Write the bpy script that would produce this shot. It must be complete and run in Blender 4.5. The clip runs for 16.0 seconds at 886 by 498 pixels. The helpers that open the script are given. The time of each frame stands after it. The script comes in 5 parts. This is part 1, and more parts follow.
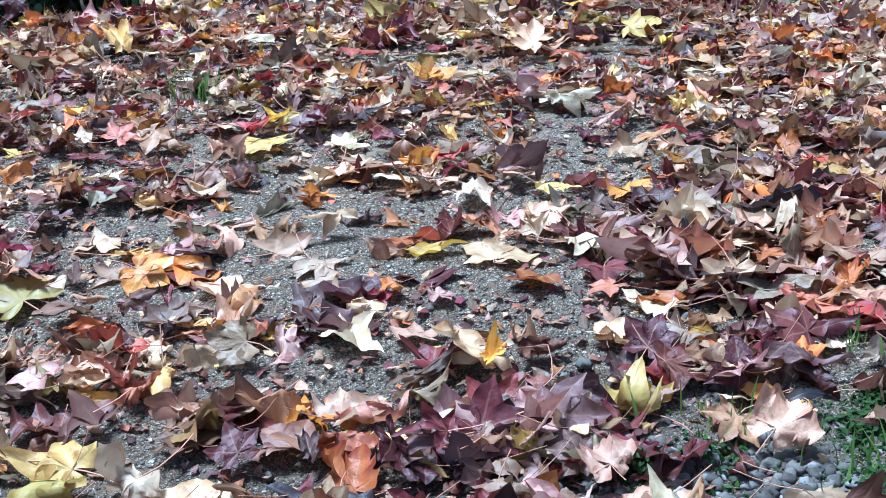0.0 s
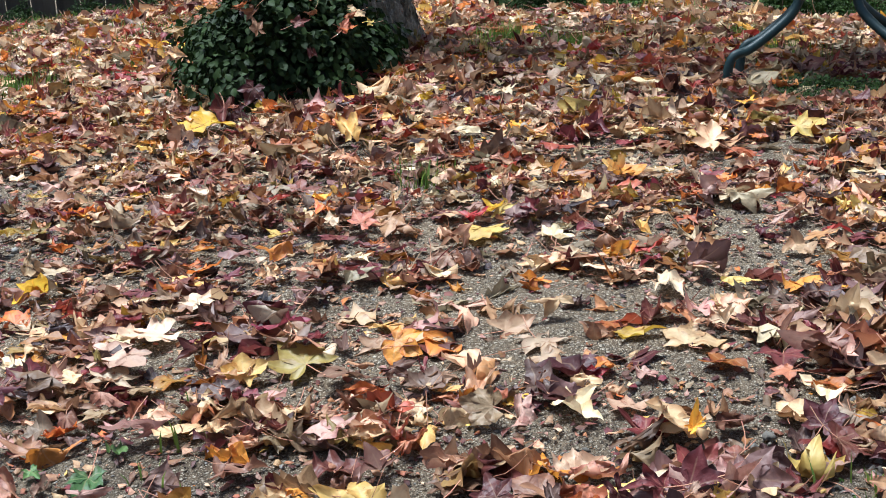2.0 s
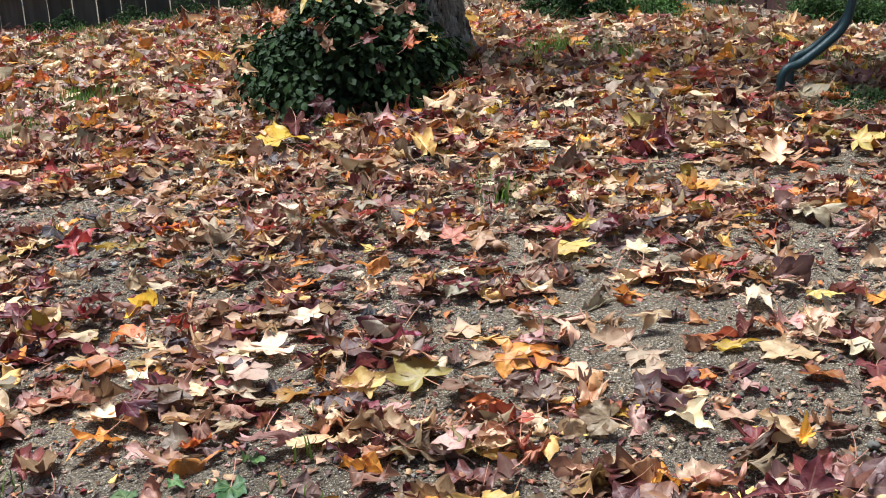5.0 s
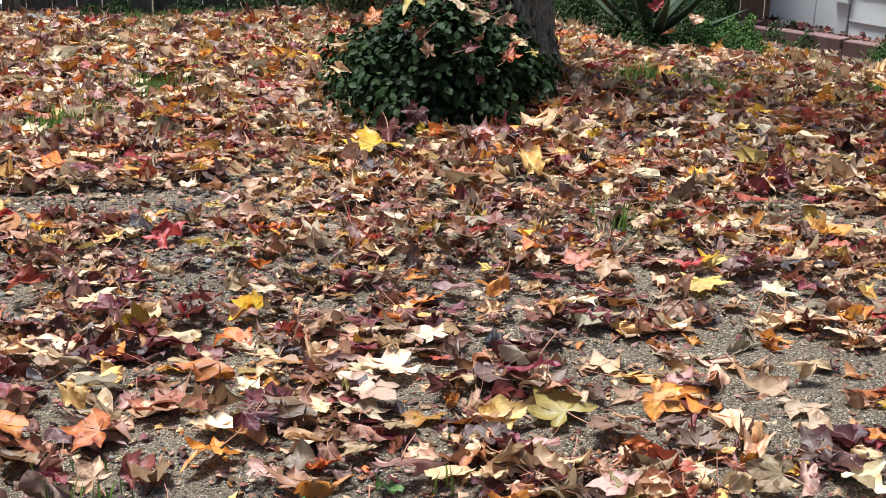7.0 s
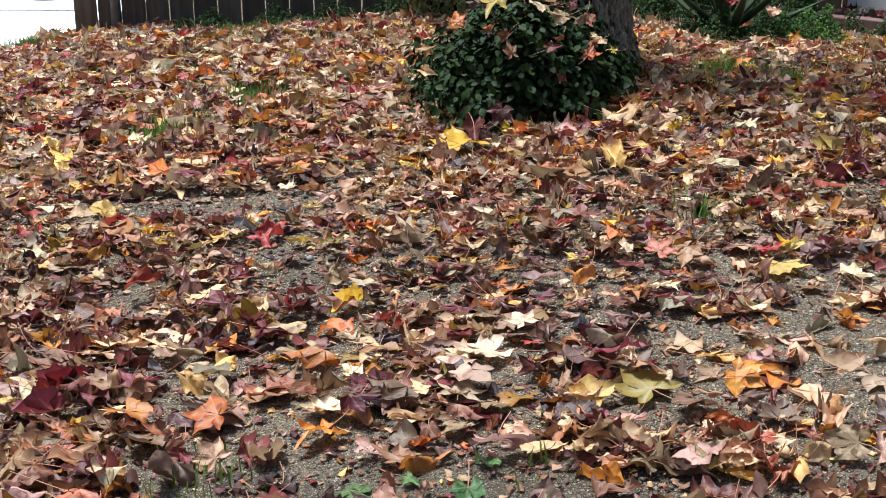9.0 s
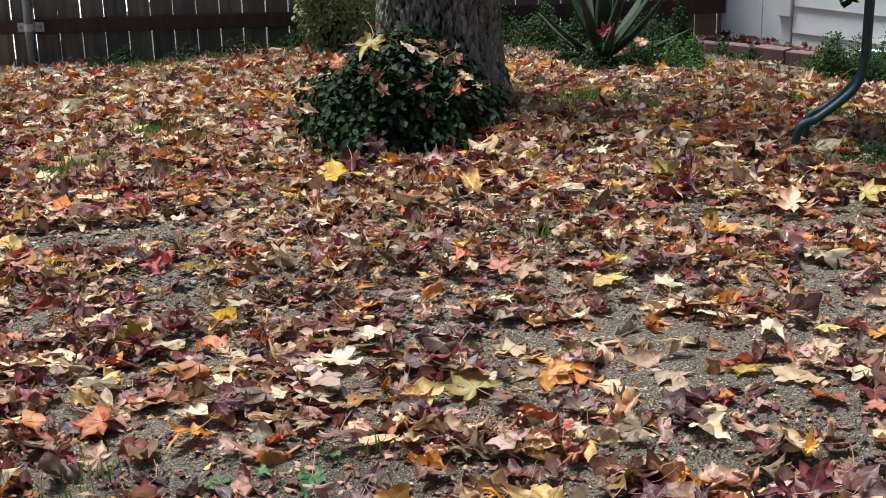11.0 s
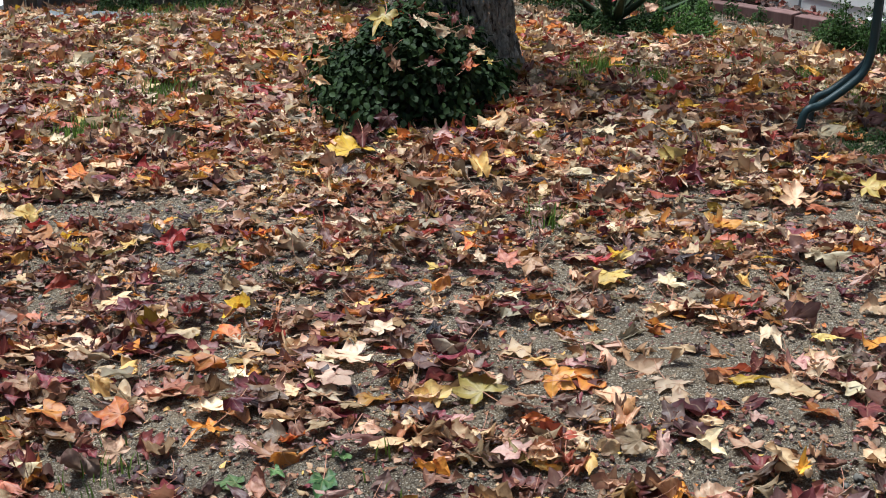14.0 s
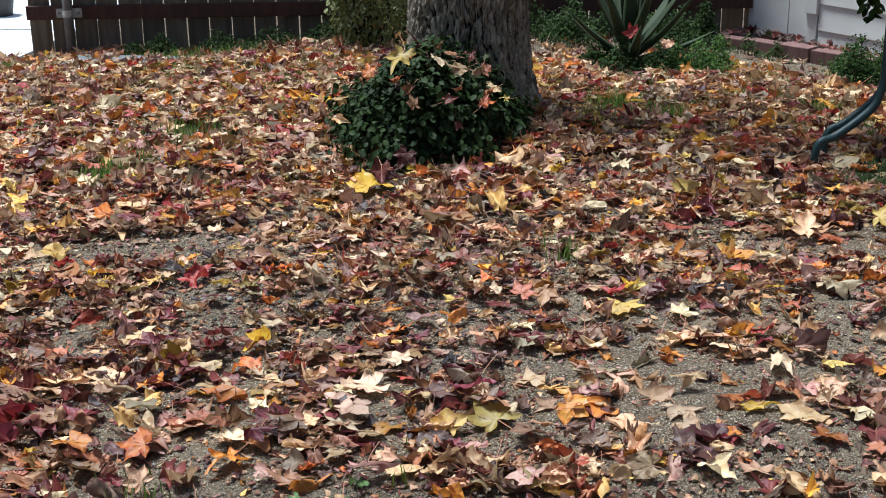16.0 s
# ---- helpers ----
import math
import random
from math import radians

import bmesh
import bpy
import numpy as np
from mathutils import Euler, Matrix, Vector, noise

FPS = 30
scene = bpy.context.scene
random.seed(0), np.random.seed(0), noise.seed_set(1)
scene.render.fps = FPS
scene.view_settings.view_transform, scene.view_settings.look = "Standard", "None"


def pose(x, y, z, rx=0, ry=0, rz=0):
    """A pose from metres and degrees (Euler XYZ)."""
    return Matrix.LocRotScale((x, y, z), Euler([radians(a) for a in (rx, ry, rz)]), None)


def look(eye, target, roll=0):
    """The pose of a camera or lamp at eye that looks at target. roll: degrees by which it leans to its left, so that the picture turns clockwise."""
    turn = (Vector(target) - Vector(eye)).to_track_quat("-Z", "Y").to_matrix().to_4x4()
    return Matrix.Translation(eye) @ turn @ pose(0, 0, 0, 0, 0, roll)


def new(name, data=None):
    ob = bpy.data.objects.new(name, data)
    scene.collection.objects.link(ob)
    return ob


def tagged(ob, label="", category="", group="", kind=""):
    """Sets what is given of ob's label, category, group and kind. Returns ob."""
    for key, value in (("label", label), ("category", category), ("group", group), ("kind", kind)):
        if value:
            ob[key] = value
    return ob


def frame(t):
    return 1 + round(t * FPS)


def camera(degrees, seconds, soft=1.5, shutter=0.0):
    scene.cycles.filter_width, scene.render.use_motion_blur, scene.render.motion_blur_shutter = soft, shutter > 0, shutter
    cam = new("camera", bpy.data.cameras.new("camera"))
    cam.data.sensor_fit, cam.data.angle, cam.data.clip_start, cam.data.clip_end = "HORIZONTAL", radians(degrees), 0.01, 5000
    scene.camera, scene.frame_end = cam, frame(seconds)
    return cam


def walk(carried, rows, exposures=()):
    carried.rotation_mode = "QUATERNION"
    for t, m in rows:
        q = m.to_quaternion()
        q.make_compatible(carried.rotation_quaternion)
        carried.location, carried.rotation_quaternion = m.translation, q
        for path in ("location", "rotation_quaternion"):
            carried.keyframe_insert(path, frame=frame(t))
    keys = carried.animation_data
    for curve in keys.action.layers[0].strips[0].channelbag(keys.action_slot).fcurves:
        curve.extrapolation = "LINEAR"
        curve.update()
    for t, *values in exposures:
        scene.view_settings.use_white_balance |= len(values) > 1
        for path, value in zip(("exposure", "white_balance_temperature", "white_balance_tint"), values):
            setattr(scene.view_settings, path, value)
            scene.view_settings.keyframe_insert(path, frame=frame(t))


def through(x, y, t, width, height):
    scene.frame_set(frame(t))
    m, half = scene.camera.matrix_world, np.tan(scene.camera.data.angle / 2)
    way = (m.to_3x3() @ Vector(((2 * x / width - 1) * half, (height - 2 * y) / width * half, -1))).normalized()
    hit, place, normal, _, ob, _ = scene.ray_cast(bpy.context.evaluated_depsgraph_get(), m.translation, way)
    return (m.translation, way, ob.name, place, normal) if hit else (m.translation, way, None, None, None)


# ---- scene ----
cam = camera(36.2, 16.0, soft=0.95, shutter=0.0)
walk(cam, [
    (0.0, pose(0.551, -3.243, 0.854, 69.25, 2.50, -2.92)),
    (0.5, pose(0.532, -3.344, 0.896, 70.11, 2.65, -1.86)),
    (1.0, pose(0.499, -3.462, 0.974, 70.03, 2.69, -0.74)),
    (1.5, pose(0.443, -3.589, 1.061, 70.55, 2.69, 1.10)),
    (2.0, pose(0.384, -3.705, 1.137, 71.11, 2.79, 2.96)),
    (2.5, pose(0.360, -3.756, 1.196, 71.66, 2.76, 3.67)),
    (3.0, pose(0.369, -3.823, 1.236, 72.10, 2.69, 3.52)),
    (3.5, pose(0.293, -3.917, 1.283, 71.97, 2.87, 4.37)),
    (3.7, pose(0.282, -3.959, 1.288, 72.05, 3.18, 5.12)),
    (5.8, pose(-0.006, -3.667, 1.232, 70.18, 1.51, 0.50)),
    (6.0, pose(-0.039, -3.627, 1.227, 70.27, 0.93, 0.19)),
    (6.5, pose(-0.158, -3.633, 1.200, 71.61, -1.23, 1.24)),
    (7.0, pose(-0.259, -3.652, 1.177, 71.77, -1.95, 3.33)),
    (7.5, pose(-0.335, -3.616, 1.129, 71.47, -1.65, 4.62)),
    (8.0, pose(-0.332, -3.638, 1.137, 71.46, -0.84, 5.46)),
    (8.2, pose(-0.328, -3.656, 1.145, 71.52, -0.48, 5.67)),
    (10.3, pose(-0.053, -4.211, 1.350, 72.49, 1.50, 6.02)),
    (10.5, pose(-0.021, -4.238, 1.359, 72.66, 1.40, 5.25)),
    (11.0, pose(0.040, -4.291, 1.387, 72.35, 1.30, 3.58)),
    (11.5, pose(0.036, -4.319, 1.438, 71.20, 1.34, 3.07)),
    (12.0, pose(0.034, -4.336, 1.524, 70.32, 1.45, 3.21)),
    (12.5, pose(0.035, -4.314, 1.555, 69.91, 1.12, 3.52)),
    (13.0, pose(0.036, -4.305, 1.606, 69.64, 0.42, 4.09)),
    (13.5, pose(0.032, -4.292, 1.642, 69.11, 0.18, 4.32)),
    (14.0, pose(0.002, -4.301, 1.662, 68.60, -0.31, 3.99)),
    (14.5, pose(-0.011, -4.302, 1.693, 68.72, -0.63, 3.56)),
    (15.0, pose(-0.014, -4.317, 1.684, 70.08, -0.32, 3.72)),
    (15.5, pose(0.032, -4.388, 1.686, 70.79, -0.16, 4.68)),
    (16.0, pose(0.052, -4.390, 1.673, 70.28, 0.71, 4.94)),
], exposures=[(0.0, 0.78, 4150, 2), (0.6, 0.75, 4200, 2), (1.0, 0.74, 4750, 3), (1.5, 0.60, 5150, 5), (3.7, 0.54, 5200, 5), (7.0, 0.64, 5400, 5), (10.3, 0.31, 5300, 4), (16.0, 0.28, 5300, 4)])

# ---------------------------------------------------------------- light
world = bpy.data.worlds.new("world")
scene.world = world
world.use_nodes = True
wn = world.node_tree.nodes
sky = wn.new("ShaderNodeTexSky")
sky.sky_type = "NISHITA"
sky.sun_disc = False
sky.sun_elevation = radians(72)
sky.sun_rotation = radians(-62)
sky.dust_density = 5.0
sky.ozone_density = 0.5
wn["Background"].inputs[1].default_value = 0.075
world.node_tree.links.new(sky.outputs[0], wn["Background"].inputs[0])
sun_data = bpy.data.lights.new("sun", "SUN")
sun_data.energy = 5.6
sun_data.angle = radians(16)
sun_data.color = (1.0, 0.94, 0.86)
sun = new("sun", sun_data)
sun.matrix_world = look((-1.9, 1.0, 6.6), (0, 0, 0))

# ---------------------------------------------------------------- helpers for building


def clamp(v, a, b):
    return a if v < a else b if v > b else v


def ground_z(x, y):
    """Gentle swell of the yard."""
    x, y = clamp(x, -3.4, 2.2), clamp(y, -2.2, 4.4)
    dip = clamp((y - 3.1) / 1.0, 0, 1) * clamp((-0.7 - x) / 1.4, 0, 1)
    return -0.085 * dip + 0.0097 + 0.0192 * x + 0.0595 * y - 0.0207 * x * x - 0.0154 * x * y - 0.0135 * y * y


def mesh_obj(name, verts, faces, materials=(), mat_index=None, smooth=False, uv=None, attrs=None):
    """One mesh object from vertex and triangle arrays."""
    me = bpy.data.meshes.new(name)
    v = np.asarray(verts, np.float32).reshape(-1, 3)
    f = np.asarray(faces, np.int32)
    k = f.shape[1]
    me.vertices.add(len(v))
    me.vertices.foreach_set("co", v.ravel())
    me.loops.add(f.size)
    me.loops.foreach_set("vertex_index", f.ravel())
    me.polygons.add(len(f))
    me.polygons.foreach_set("loop_start", np.arange(0, f.size, k, dtype=np.int32))
    for m in materials:
        me.materials.append(m)
    if mat_index is not None:
        me.polygons.foreach_set("material_index", np.asarray(mat_index, np.int32))
    if smooth:
        me.polygons.foreach_set("use_smooth", np.ones(len(f), bool))
    if uv is not None:
        layer = me.uv_layers.new(name="UVMap")
        layer.data.foreach_set("uv", np.asarray(uv, np.float32)[f.ravel()].ravel())
    for key, values in (attrs or {}).items():
        a = me.attributes.new(key, "FLOAT", "POINT")
        a.data.foreach_set("value", np.asarray(values, np.float32))
    me.update()
    me.validate()
    return new(name, me)


def part(name, bm, material, parent, label="", smooth=False):
    """Links a bmesh as one mesh object under a thing or a part."""
    me = bpy.data.meshes.new(name)
    bm.normal_update()
    bm.to_mesh(me)
    bm.free()
    if smooth:
        me.polygons.foreach_set("use_smooth", [True] * len(me.polygons))
    me.materials.append(material)
    ob = new(name, me)
    ob.parent = parent
    if label:
        tagged(ob, label)
    return ob


def thing(name, at, label, category, group="", kind=""):
    ob = new(name)
    ob.location = at
    ob.empty_display_size = 0.05
    return tagged(ob, label, category, group, kind)


def box(bm, size, at=(0, 0, 0), turn=None, bevel=0.0):
    m = Matrix.Translation(at)
    if turn is not None:
        m = m @ turn
    r = bmesh.ops.create_cube(bm, size=1.0, matrix=m @ Matrix.Diagonal((*size, 1)))
    if bevel:
        edges = {e for v in r["verts"] for e in v.link_edges}
        bmesh.ops.bevel(bm, geom=list(edges), offset=bevel, segments=2, affect="EDGES", profile=0.5)
    return r["verts"]


def tube(bm, points, radii, sides=10, cap=True):
    """A tube along points; radii one number or one for each point."""
    pts = [Vector(p) for p in points]
    if not isinstance(radii, (list, tuple)):
        radii = [radii] * len(pts)
    rings = []
    side = None
    for i, p in enumerate(pts):
        d = (pts[min(i + 1, len(pts) - 1)] - pts[max(i - 1, 0)]).normalized()
        if side is None:
            side = d.orthogonal().normalized()
        side = (side - d * side.dot(d)).normalized()
        up = d.cross(side)
        rings.append([bm.verts.new(p + radii[i] * (math.cos(a) * side + math.sin(a) * up))
                      for a in [2 * math.pi * k / sides for k in range(sides)]])
    for a, b in zip(rings, rings[1:]):
        for k in range(sides):
            bm.faces.new((a[k], a[(k + 1) % sides], b[(k + 1) % sides], b[k]))
    if cap:
        bm.faces.new(rings[0][::-1])
        bm.faces.new(rings[-1])


def smooth_line(points, steps=8):
    """A rounded line through points."""
    p = [Vector(q) for q in points]
    p = [2 * p[0] - p[1], *p, 2 * p[-1] - p[-2]]
    out = []
    for i in range(1, len(p) - 2):
        for s in range(steps):
            t = s / steps
            a, b, c, d = p[i - 1:i + 3]
            out.append(0.5 * (2 * b + (c - a) * t + (2 * a - 5 * b + 4 * c - d) * t * t + (3 * b - a - 3 * c + d) * t ** 3))
    out.append(p[-2])
    return out


# ---------------------------------------------------------------- materials


class Nodes:
    """Short calls to put a node material together."""

    def __init__(self, name):
        self.mat = bpy.data.materials.new(name)
        self.mat.use_nodes = True
        self.tree = self.mat.node_tree
        self.bsdf = self.tree.nodes["Principled BSDF"]
        self.out = self.tree.nodes["Material Output"]

    def add(self, kind, links=None, operation="", data_type="", blend_type="", uv_map="", attribute_name="", noise_dimensions=""):
        n = self.tree.nodes.new(kind)
        if operation:
            n.operation = operation
        if data_type:
            n.data_type, n.blend_type = data_type, blend_type
        if uv_map:
            n.uv_map = uv_map
        if attribute_name:
            n.attribute_name = attribute_name
        if noise_dimensions:
            n.noise_dimensions = noise_dimensions
        for k, v in (links or {}).items():
            if isinstance(v, bpy.types.NodeSocket):
                self.tree.links.new(v, n.inputs[k])
            else:
                n.inputs[k].default_value = v
        return n

    def link(self, a, b):
        self.tree.links.new(a, b)

    def coords(self, which="Object"):
        return self.add("ShaderNodeTexCoord").outputs[which]

    def noise(self, scale, vector=None, detail=4.0, rough=0.55, stretch=None):
        v = vector if vector is not None else self.coords()
        if stretch:
            v = self.add("ShaderNodeMapping", {"Vector": v, "Scale": stretch}).outputs[0]
        return self.add("ShaderNodeTexNoise", {"Vector": v, "Scale": scale, "Detail": detail, "Roughness": rough}).outputs["Fac"]

    def ramp(self, fac, stops, mode="LINEAR"):
        n = self.add("ShaderNodeValToRGB", {"Fac": fac})
        n.color_ramp.interpolation = mode
        el = n.color_ramp.elements
        while len(el) < len(stops):
            el.new(0.5)
        for e, (p, c) in zip(el, stops):
            e.position = p
            e.color = (*c, 1) if not isinstance(c, float) else (c, c, c, 1)
        return n.outputs["Color"]

    def mix(self, fac, a, b, mode="MIX"):
        n = self.add("ShaderNodeMix", data_type="RGBA", blend_type=mode)
        for socket, v in zip((n.inputs[0], n.inputs[6], n.inputs[7]), (fac, a, b)):
            if isinstance(v, bpy.types.NodeSocket):
                self.link(v, socket)
            elif isinstance(v, tuple):
                socket.default_value = (*v, 1)
            else:
                socket.default_value = v
        return n.outputs[2]

    def math(self, op, a, b=0.0):
        n = self.add("ShaderNodeMath", operation=op)
        for socket, v in zip(n.inputs, (a, b)):
            if isinstance(v, bpy.types.NodeSocket):
                self.link(v, socket)
            else:
                socket.default_value = v
        return n.outputs[0]

    def bump(self, height, strength=0.4, distance=0.01):
        n = self.add("ShaderNodeBump", {"Height": height, "Strength": strength, "Distance": distance})
        self.link(n.outputs[0], self.bsdf.inputs["Normal"])

    def base(self, colour, rough=0.7, metal=0.0, spec=0.5):
        for key, v in (("Base Color", colour), ("Roughness", rough), ("Metallic", metal), ("Specular IOR Level", spec)):
            if isinstance(v, bpy.types.NodeSocket):
                self.link(v, self.bsdf.inputs[key])
            else:
                self.bsdf.inputs[key].default_value = (*v, 1) if isinstance(v, tuple) else v
        return self

    def thin(self, colour, amount):
        """Lets light through a thin leaf."""
        tr = self.add("ShaderNodeBsdfTranslucent", {"Color": colour})
        mix = self.add("ShaderNodeMixShader", {0: amount})
        self.link(self.bsdf.outputs[0], mix.inputs[1])
        self.link(tr.outputs[0], mix.inputs[2])
        self.link(mix.outputs[0], self.out.inputs[0])


def soil_material():
    n = Nodes("sandy_soil")
    co = n.coords()
    big = n.noise(1.6, detail=4)
    mid = n.noise(22, detail=5, rough=0.7)
    fine = n.noise(150, detail=4, rough=0.8)
    c = n.ramp(big, [(0.35, (0.17, 0.125, 0.076)), (0.65, (0.285, 0.22, 0.14))])
    c = n.mix(n.math("MULTIPLY", n.ramp(mid, [(0.42, 0.0), (0.66, 1.0)]), 0.6), c, (0.075, 0.056, 0.042))
    height = n.math("MULTIPLY", mid, 2.0)
    for scale, edge in ((62.0, 0.30), (110.0, 0.38), (210.0, 0.42), (340.0, 0.45)):
        # crumbs and small stones, each with its own tone
        cell = n.add("ShaderNodeTexVoronoi", {"Vector": co, "Scale": scale, "Randomness": 1.0})
        tone = n.add("ShaderNodeSeparateColor", {0: cell.outputs["Color"]})
        stone = n.ramp(tone.outputs[0], [(0.0, (0.06, 0.042, 0.028)), (0.3, (0.19, 0.14, 0.086)), (0.6, (0.37, 0.295, 0.20)), (1.0, (0.72, 0.63, 0.48))])
        solid = n.math("MULTIPLY", n.ramp(cell.outputs["Distance"], [(edge, 1.0), (edge + 0.14, 0.0)]), n.ramp(tone.outputs[1], [(0.45, 0.0), (0.5, 1.0)]))
        c = n.mix(n.math("MULTIPLY", solid, 0.9), c, stone)
        height = n.math("ADD", height, n.math("MULTIPLY", solid, 110.0 / scale))
    c = n.mix(n.math("MULTIPLY", n.ramp(fine, [(0.5, 0.0), (0.62, 1.0)]), 0.5), c, (0.06, 0.046, 0.036))
    # damp dark earth round the gravel
    far = n.add("ShaderNodeVectorMath", {0: co, 1: (0.75, -1.95, 0.0)}, operation="DISTANCE").outputs["Value"]
    other = n.add("ShaderNodeVectorMath", {0: co, 1: (-0.55, -1.95, 0.0)}, operation="DISTANCE").outputs["Value"]
    far = n.math("MINIMUM", far, other)
    damp = n.ramp(n.math("ADD", far, n.math("MULTIPLY", n.math("SUBTRACT", mid, 0.5), 0.5)), [(0.3, 1.0), (0.95, 0.0)])
    c = n.mix(n.math("MULTIPLY", damp, 0.6), c, (0.05, 0.04, 0.03))
    n.base(c, 0.95, spec=0.2)
    n.bump(n.math("ADD", height, fine), 1.0, 0.009)
    return n.mat


LEAF_COLOURS = {
    "cream": ((0.64, 0.50, 0.31), (0.51, 0.34, 0.19)),
    "yellow": ((0.62, 0.42, 0.12), (0.50, 0.27, 0.06)),
    "gold": ((0.66, 0.39, 0.04), (0.52, 0.24, 0.02)),
    "orange": ((0.52, 0.20, 0.03), (0.38, 0.10, 0.02)),
    "red": ((0.33, 0.055, 0.03), (0.20, 0.026, 0.02)),
    "crimson": ((0.19, 0.034, 0.036), (0.11, 0.02, 0.022)),
    "maroon": ((0.165, 0.042, 0.034), (0.095, 0.024, 0.022)),
    "purple": ((0.20, 0.112, 0.095), (0.12, 0.056, 0.050)),
    "pink": ((0.44, 0.27, 0.205), (0.30, 0.135, 0.105)),
    "tan": ((0.56, 0.37, 0.21), (0.40, 0.205, 0.10)),
    "brown": ((0.34, 0.18, 0.095), (0.20, 0.088, 0.048)),
    "rust": ((0.40, 0.17, 0.075), (0.25, 0.085, 0.04)),
    "dark": ((0.05, 0.028, 0.028), (0.03, 0.018, 0.02)),
    "black": ((0.022, 0.02, 0.022), (0.012, 0.012, 0.014)),
    "green": ((0.10, 0.17, 0.05), (0.06, 0.11, 0.035)),
}


def leaf_material(name, mix_of, source):
    """Dry leaf: mix_of lists (share, colour name); source: island or object, what makes each leaf differ."""
    n = Nodes(name)
    rnd = (n.add("ShaderNodeNewGeometry").outputs["Random Per Island"] if source == "island"
           else n.add("ShaderNodeObjectInfo").outputs["Random"])
    uv = n.add("ShaderNodeUVMap", uv_map="UVMap").outputs[0]
    total, at, stops, edges = sum(s for s, _ in mix_of), 0.0, [], []
    for share, colour in mix_of:
        stops.append((at / total, LEAF_COLOURS[colour][0]))
        edges.append((at / total, LEAF_COLOURS[colour][1]))
        at += share
    if len(stops) == 1:
        inner, edge = n.add("ShaderNodeRGB").outputs[0], n.add("ShaderNodeRGB").outputs[0]
        inner.default_value, edge.default_value = (*stops[0][1], 1), (*edges[0][1], 1)
    else:
        inner, edge = n.ramp(rnd, stops, "CONSTANT"), n.ramp(rnd, edges, "CONSTANT")
    offset = n.add("ShaderNodeCombineXYZ", {0: n.math("MULTIPLY", rnd, 917.0), 1: n.math("MULTIPLY", rnd, 431.0), 2: 0.0}).outputs[0]
    place = n.add("ShaderNodeVectorMath", {0: uv, 1: offset}, operation="ADD").outputs[0]
    rib = n.add("ShaderNodeAttribute", attribute_name="rib").outputs["Fac"]
    blotch = n.noise(2.6, place, detail=5, rough=0.65)
    rim = n.math("ADD", n.math("MULTIPLY", n.math("SUBTRACT", 0.55, rib), 0.9), n.math("MULTIPLY", n.math("SUBTRACT", blotch, 0.5), 2.6))
    c = n.mix(n.ramp(rim, [(0.0, 0.0), (0.65, 1.0)]), inner, edge)
    patch = n.noise(1.7, n.add("ShaderNodeVectorMath", {0: place, 1: (31.0, 7.0, 0.0)}, operation="ADD").outputs[0], detail=4, rough=0.7)
    c = n.mix(n.math("MULTIPLY", n.ramp(patch, [(0.5, 0.0), (0.68, 1.0)]), 0.6), c, n.mix(0.35, (0.17, 0.075, 0.04), edge))
    shift = n.add("ShaderNodeTexWhiteNoise", {"W": n.math("MULTIPLY", rnd, 73.0)}, noise_dimensions="1D")
    tone = n.math("ADD", n.math("MULTIPLY", shift.outputs["Value"], 1.24), 0.36)
    hue = n.math("ADD", n.math("MULTIPLY", n.add("ShaderNodeTexWhiteNoise", {"W": n.math("MULTIPLY", rnd, 191.0)}, noise_dimensions="1D").outputs["Value"], 0.035), 0.4825)
    c = n.add("ShaderNodeHueSaturation", {"Hue": hue, "Saturation": 1.0, "Value": tone, "Fac": 1.0, "Color": c}).outputs[0]
    spots = n.noise(17, place, detail=2, rough=0.6)
    c = n.mix(n.math("MULTIPLY", n.ramp(spots, [(0.66, 0.0), (0.72, 1.0)]), 0.55), c, (0.09, 0.045, 0.025))
    veins = n.ramp(rib, [(0.9, 0.0), (0.99, 1.0)])
    c = n.mix(n.math("MULTIPLY", veins, 0.22), c, (0.55, 0.38, 0.22))
    n.base(c, 0.5, spec=0.45)
    n.bump(n.math("ADD", n.noise(7, place, detail=5), n.math("MULTIPLY", rib, 0.6)), 0.6, 0.006)
    n.thin(c, 0.3)
    return n.mat


def stem_material():
    n = Nodes("leaf_stem")
    c = n.ramp(n.noise(6), [(0.3, (0.42, 0.24, 0.12)), (0.7, (0.5, 0.2, 0.13))])
    return n.base(c, 0.6).mat


def bark_material():
    n = Nodes("furrowed_bark")
    s = (1, 1, 0.14)
    furrow = n.noise(38, stretch=s, detail=6, rough=0.65)
    broad = n.noise(3.2, detail=3)
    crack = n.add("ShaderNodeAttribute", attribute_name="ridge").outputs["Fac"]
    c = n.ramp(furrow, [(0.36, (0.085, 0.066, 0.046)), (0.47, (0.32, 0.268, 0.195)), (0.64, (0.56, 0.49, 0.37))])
    # cracks coloured near black, so the shade deep in them is painted in
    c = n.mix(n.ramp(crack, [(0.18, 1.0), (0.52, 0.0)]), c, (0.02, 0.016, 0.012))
    c = n.mix(n.math("MULTIPLY", n.ramp(broad, [(0.5, 0.0), (0.7, 1.0)]), 0.35), c, (0.46, 0.42, 0.33))
    n.base(c, 0.92, spec=0.2)
    n.bump(n.math("ADD", n.math("MULTIPLY", furrow, 2.0), n.noise(110, stretch=(1, 1, 0.4), detail=3)), 1.0, 0.02)
    return n.mat


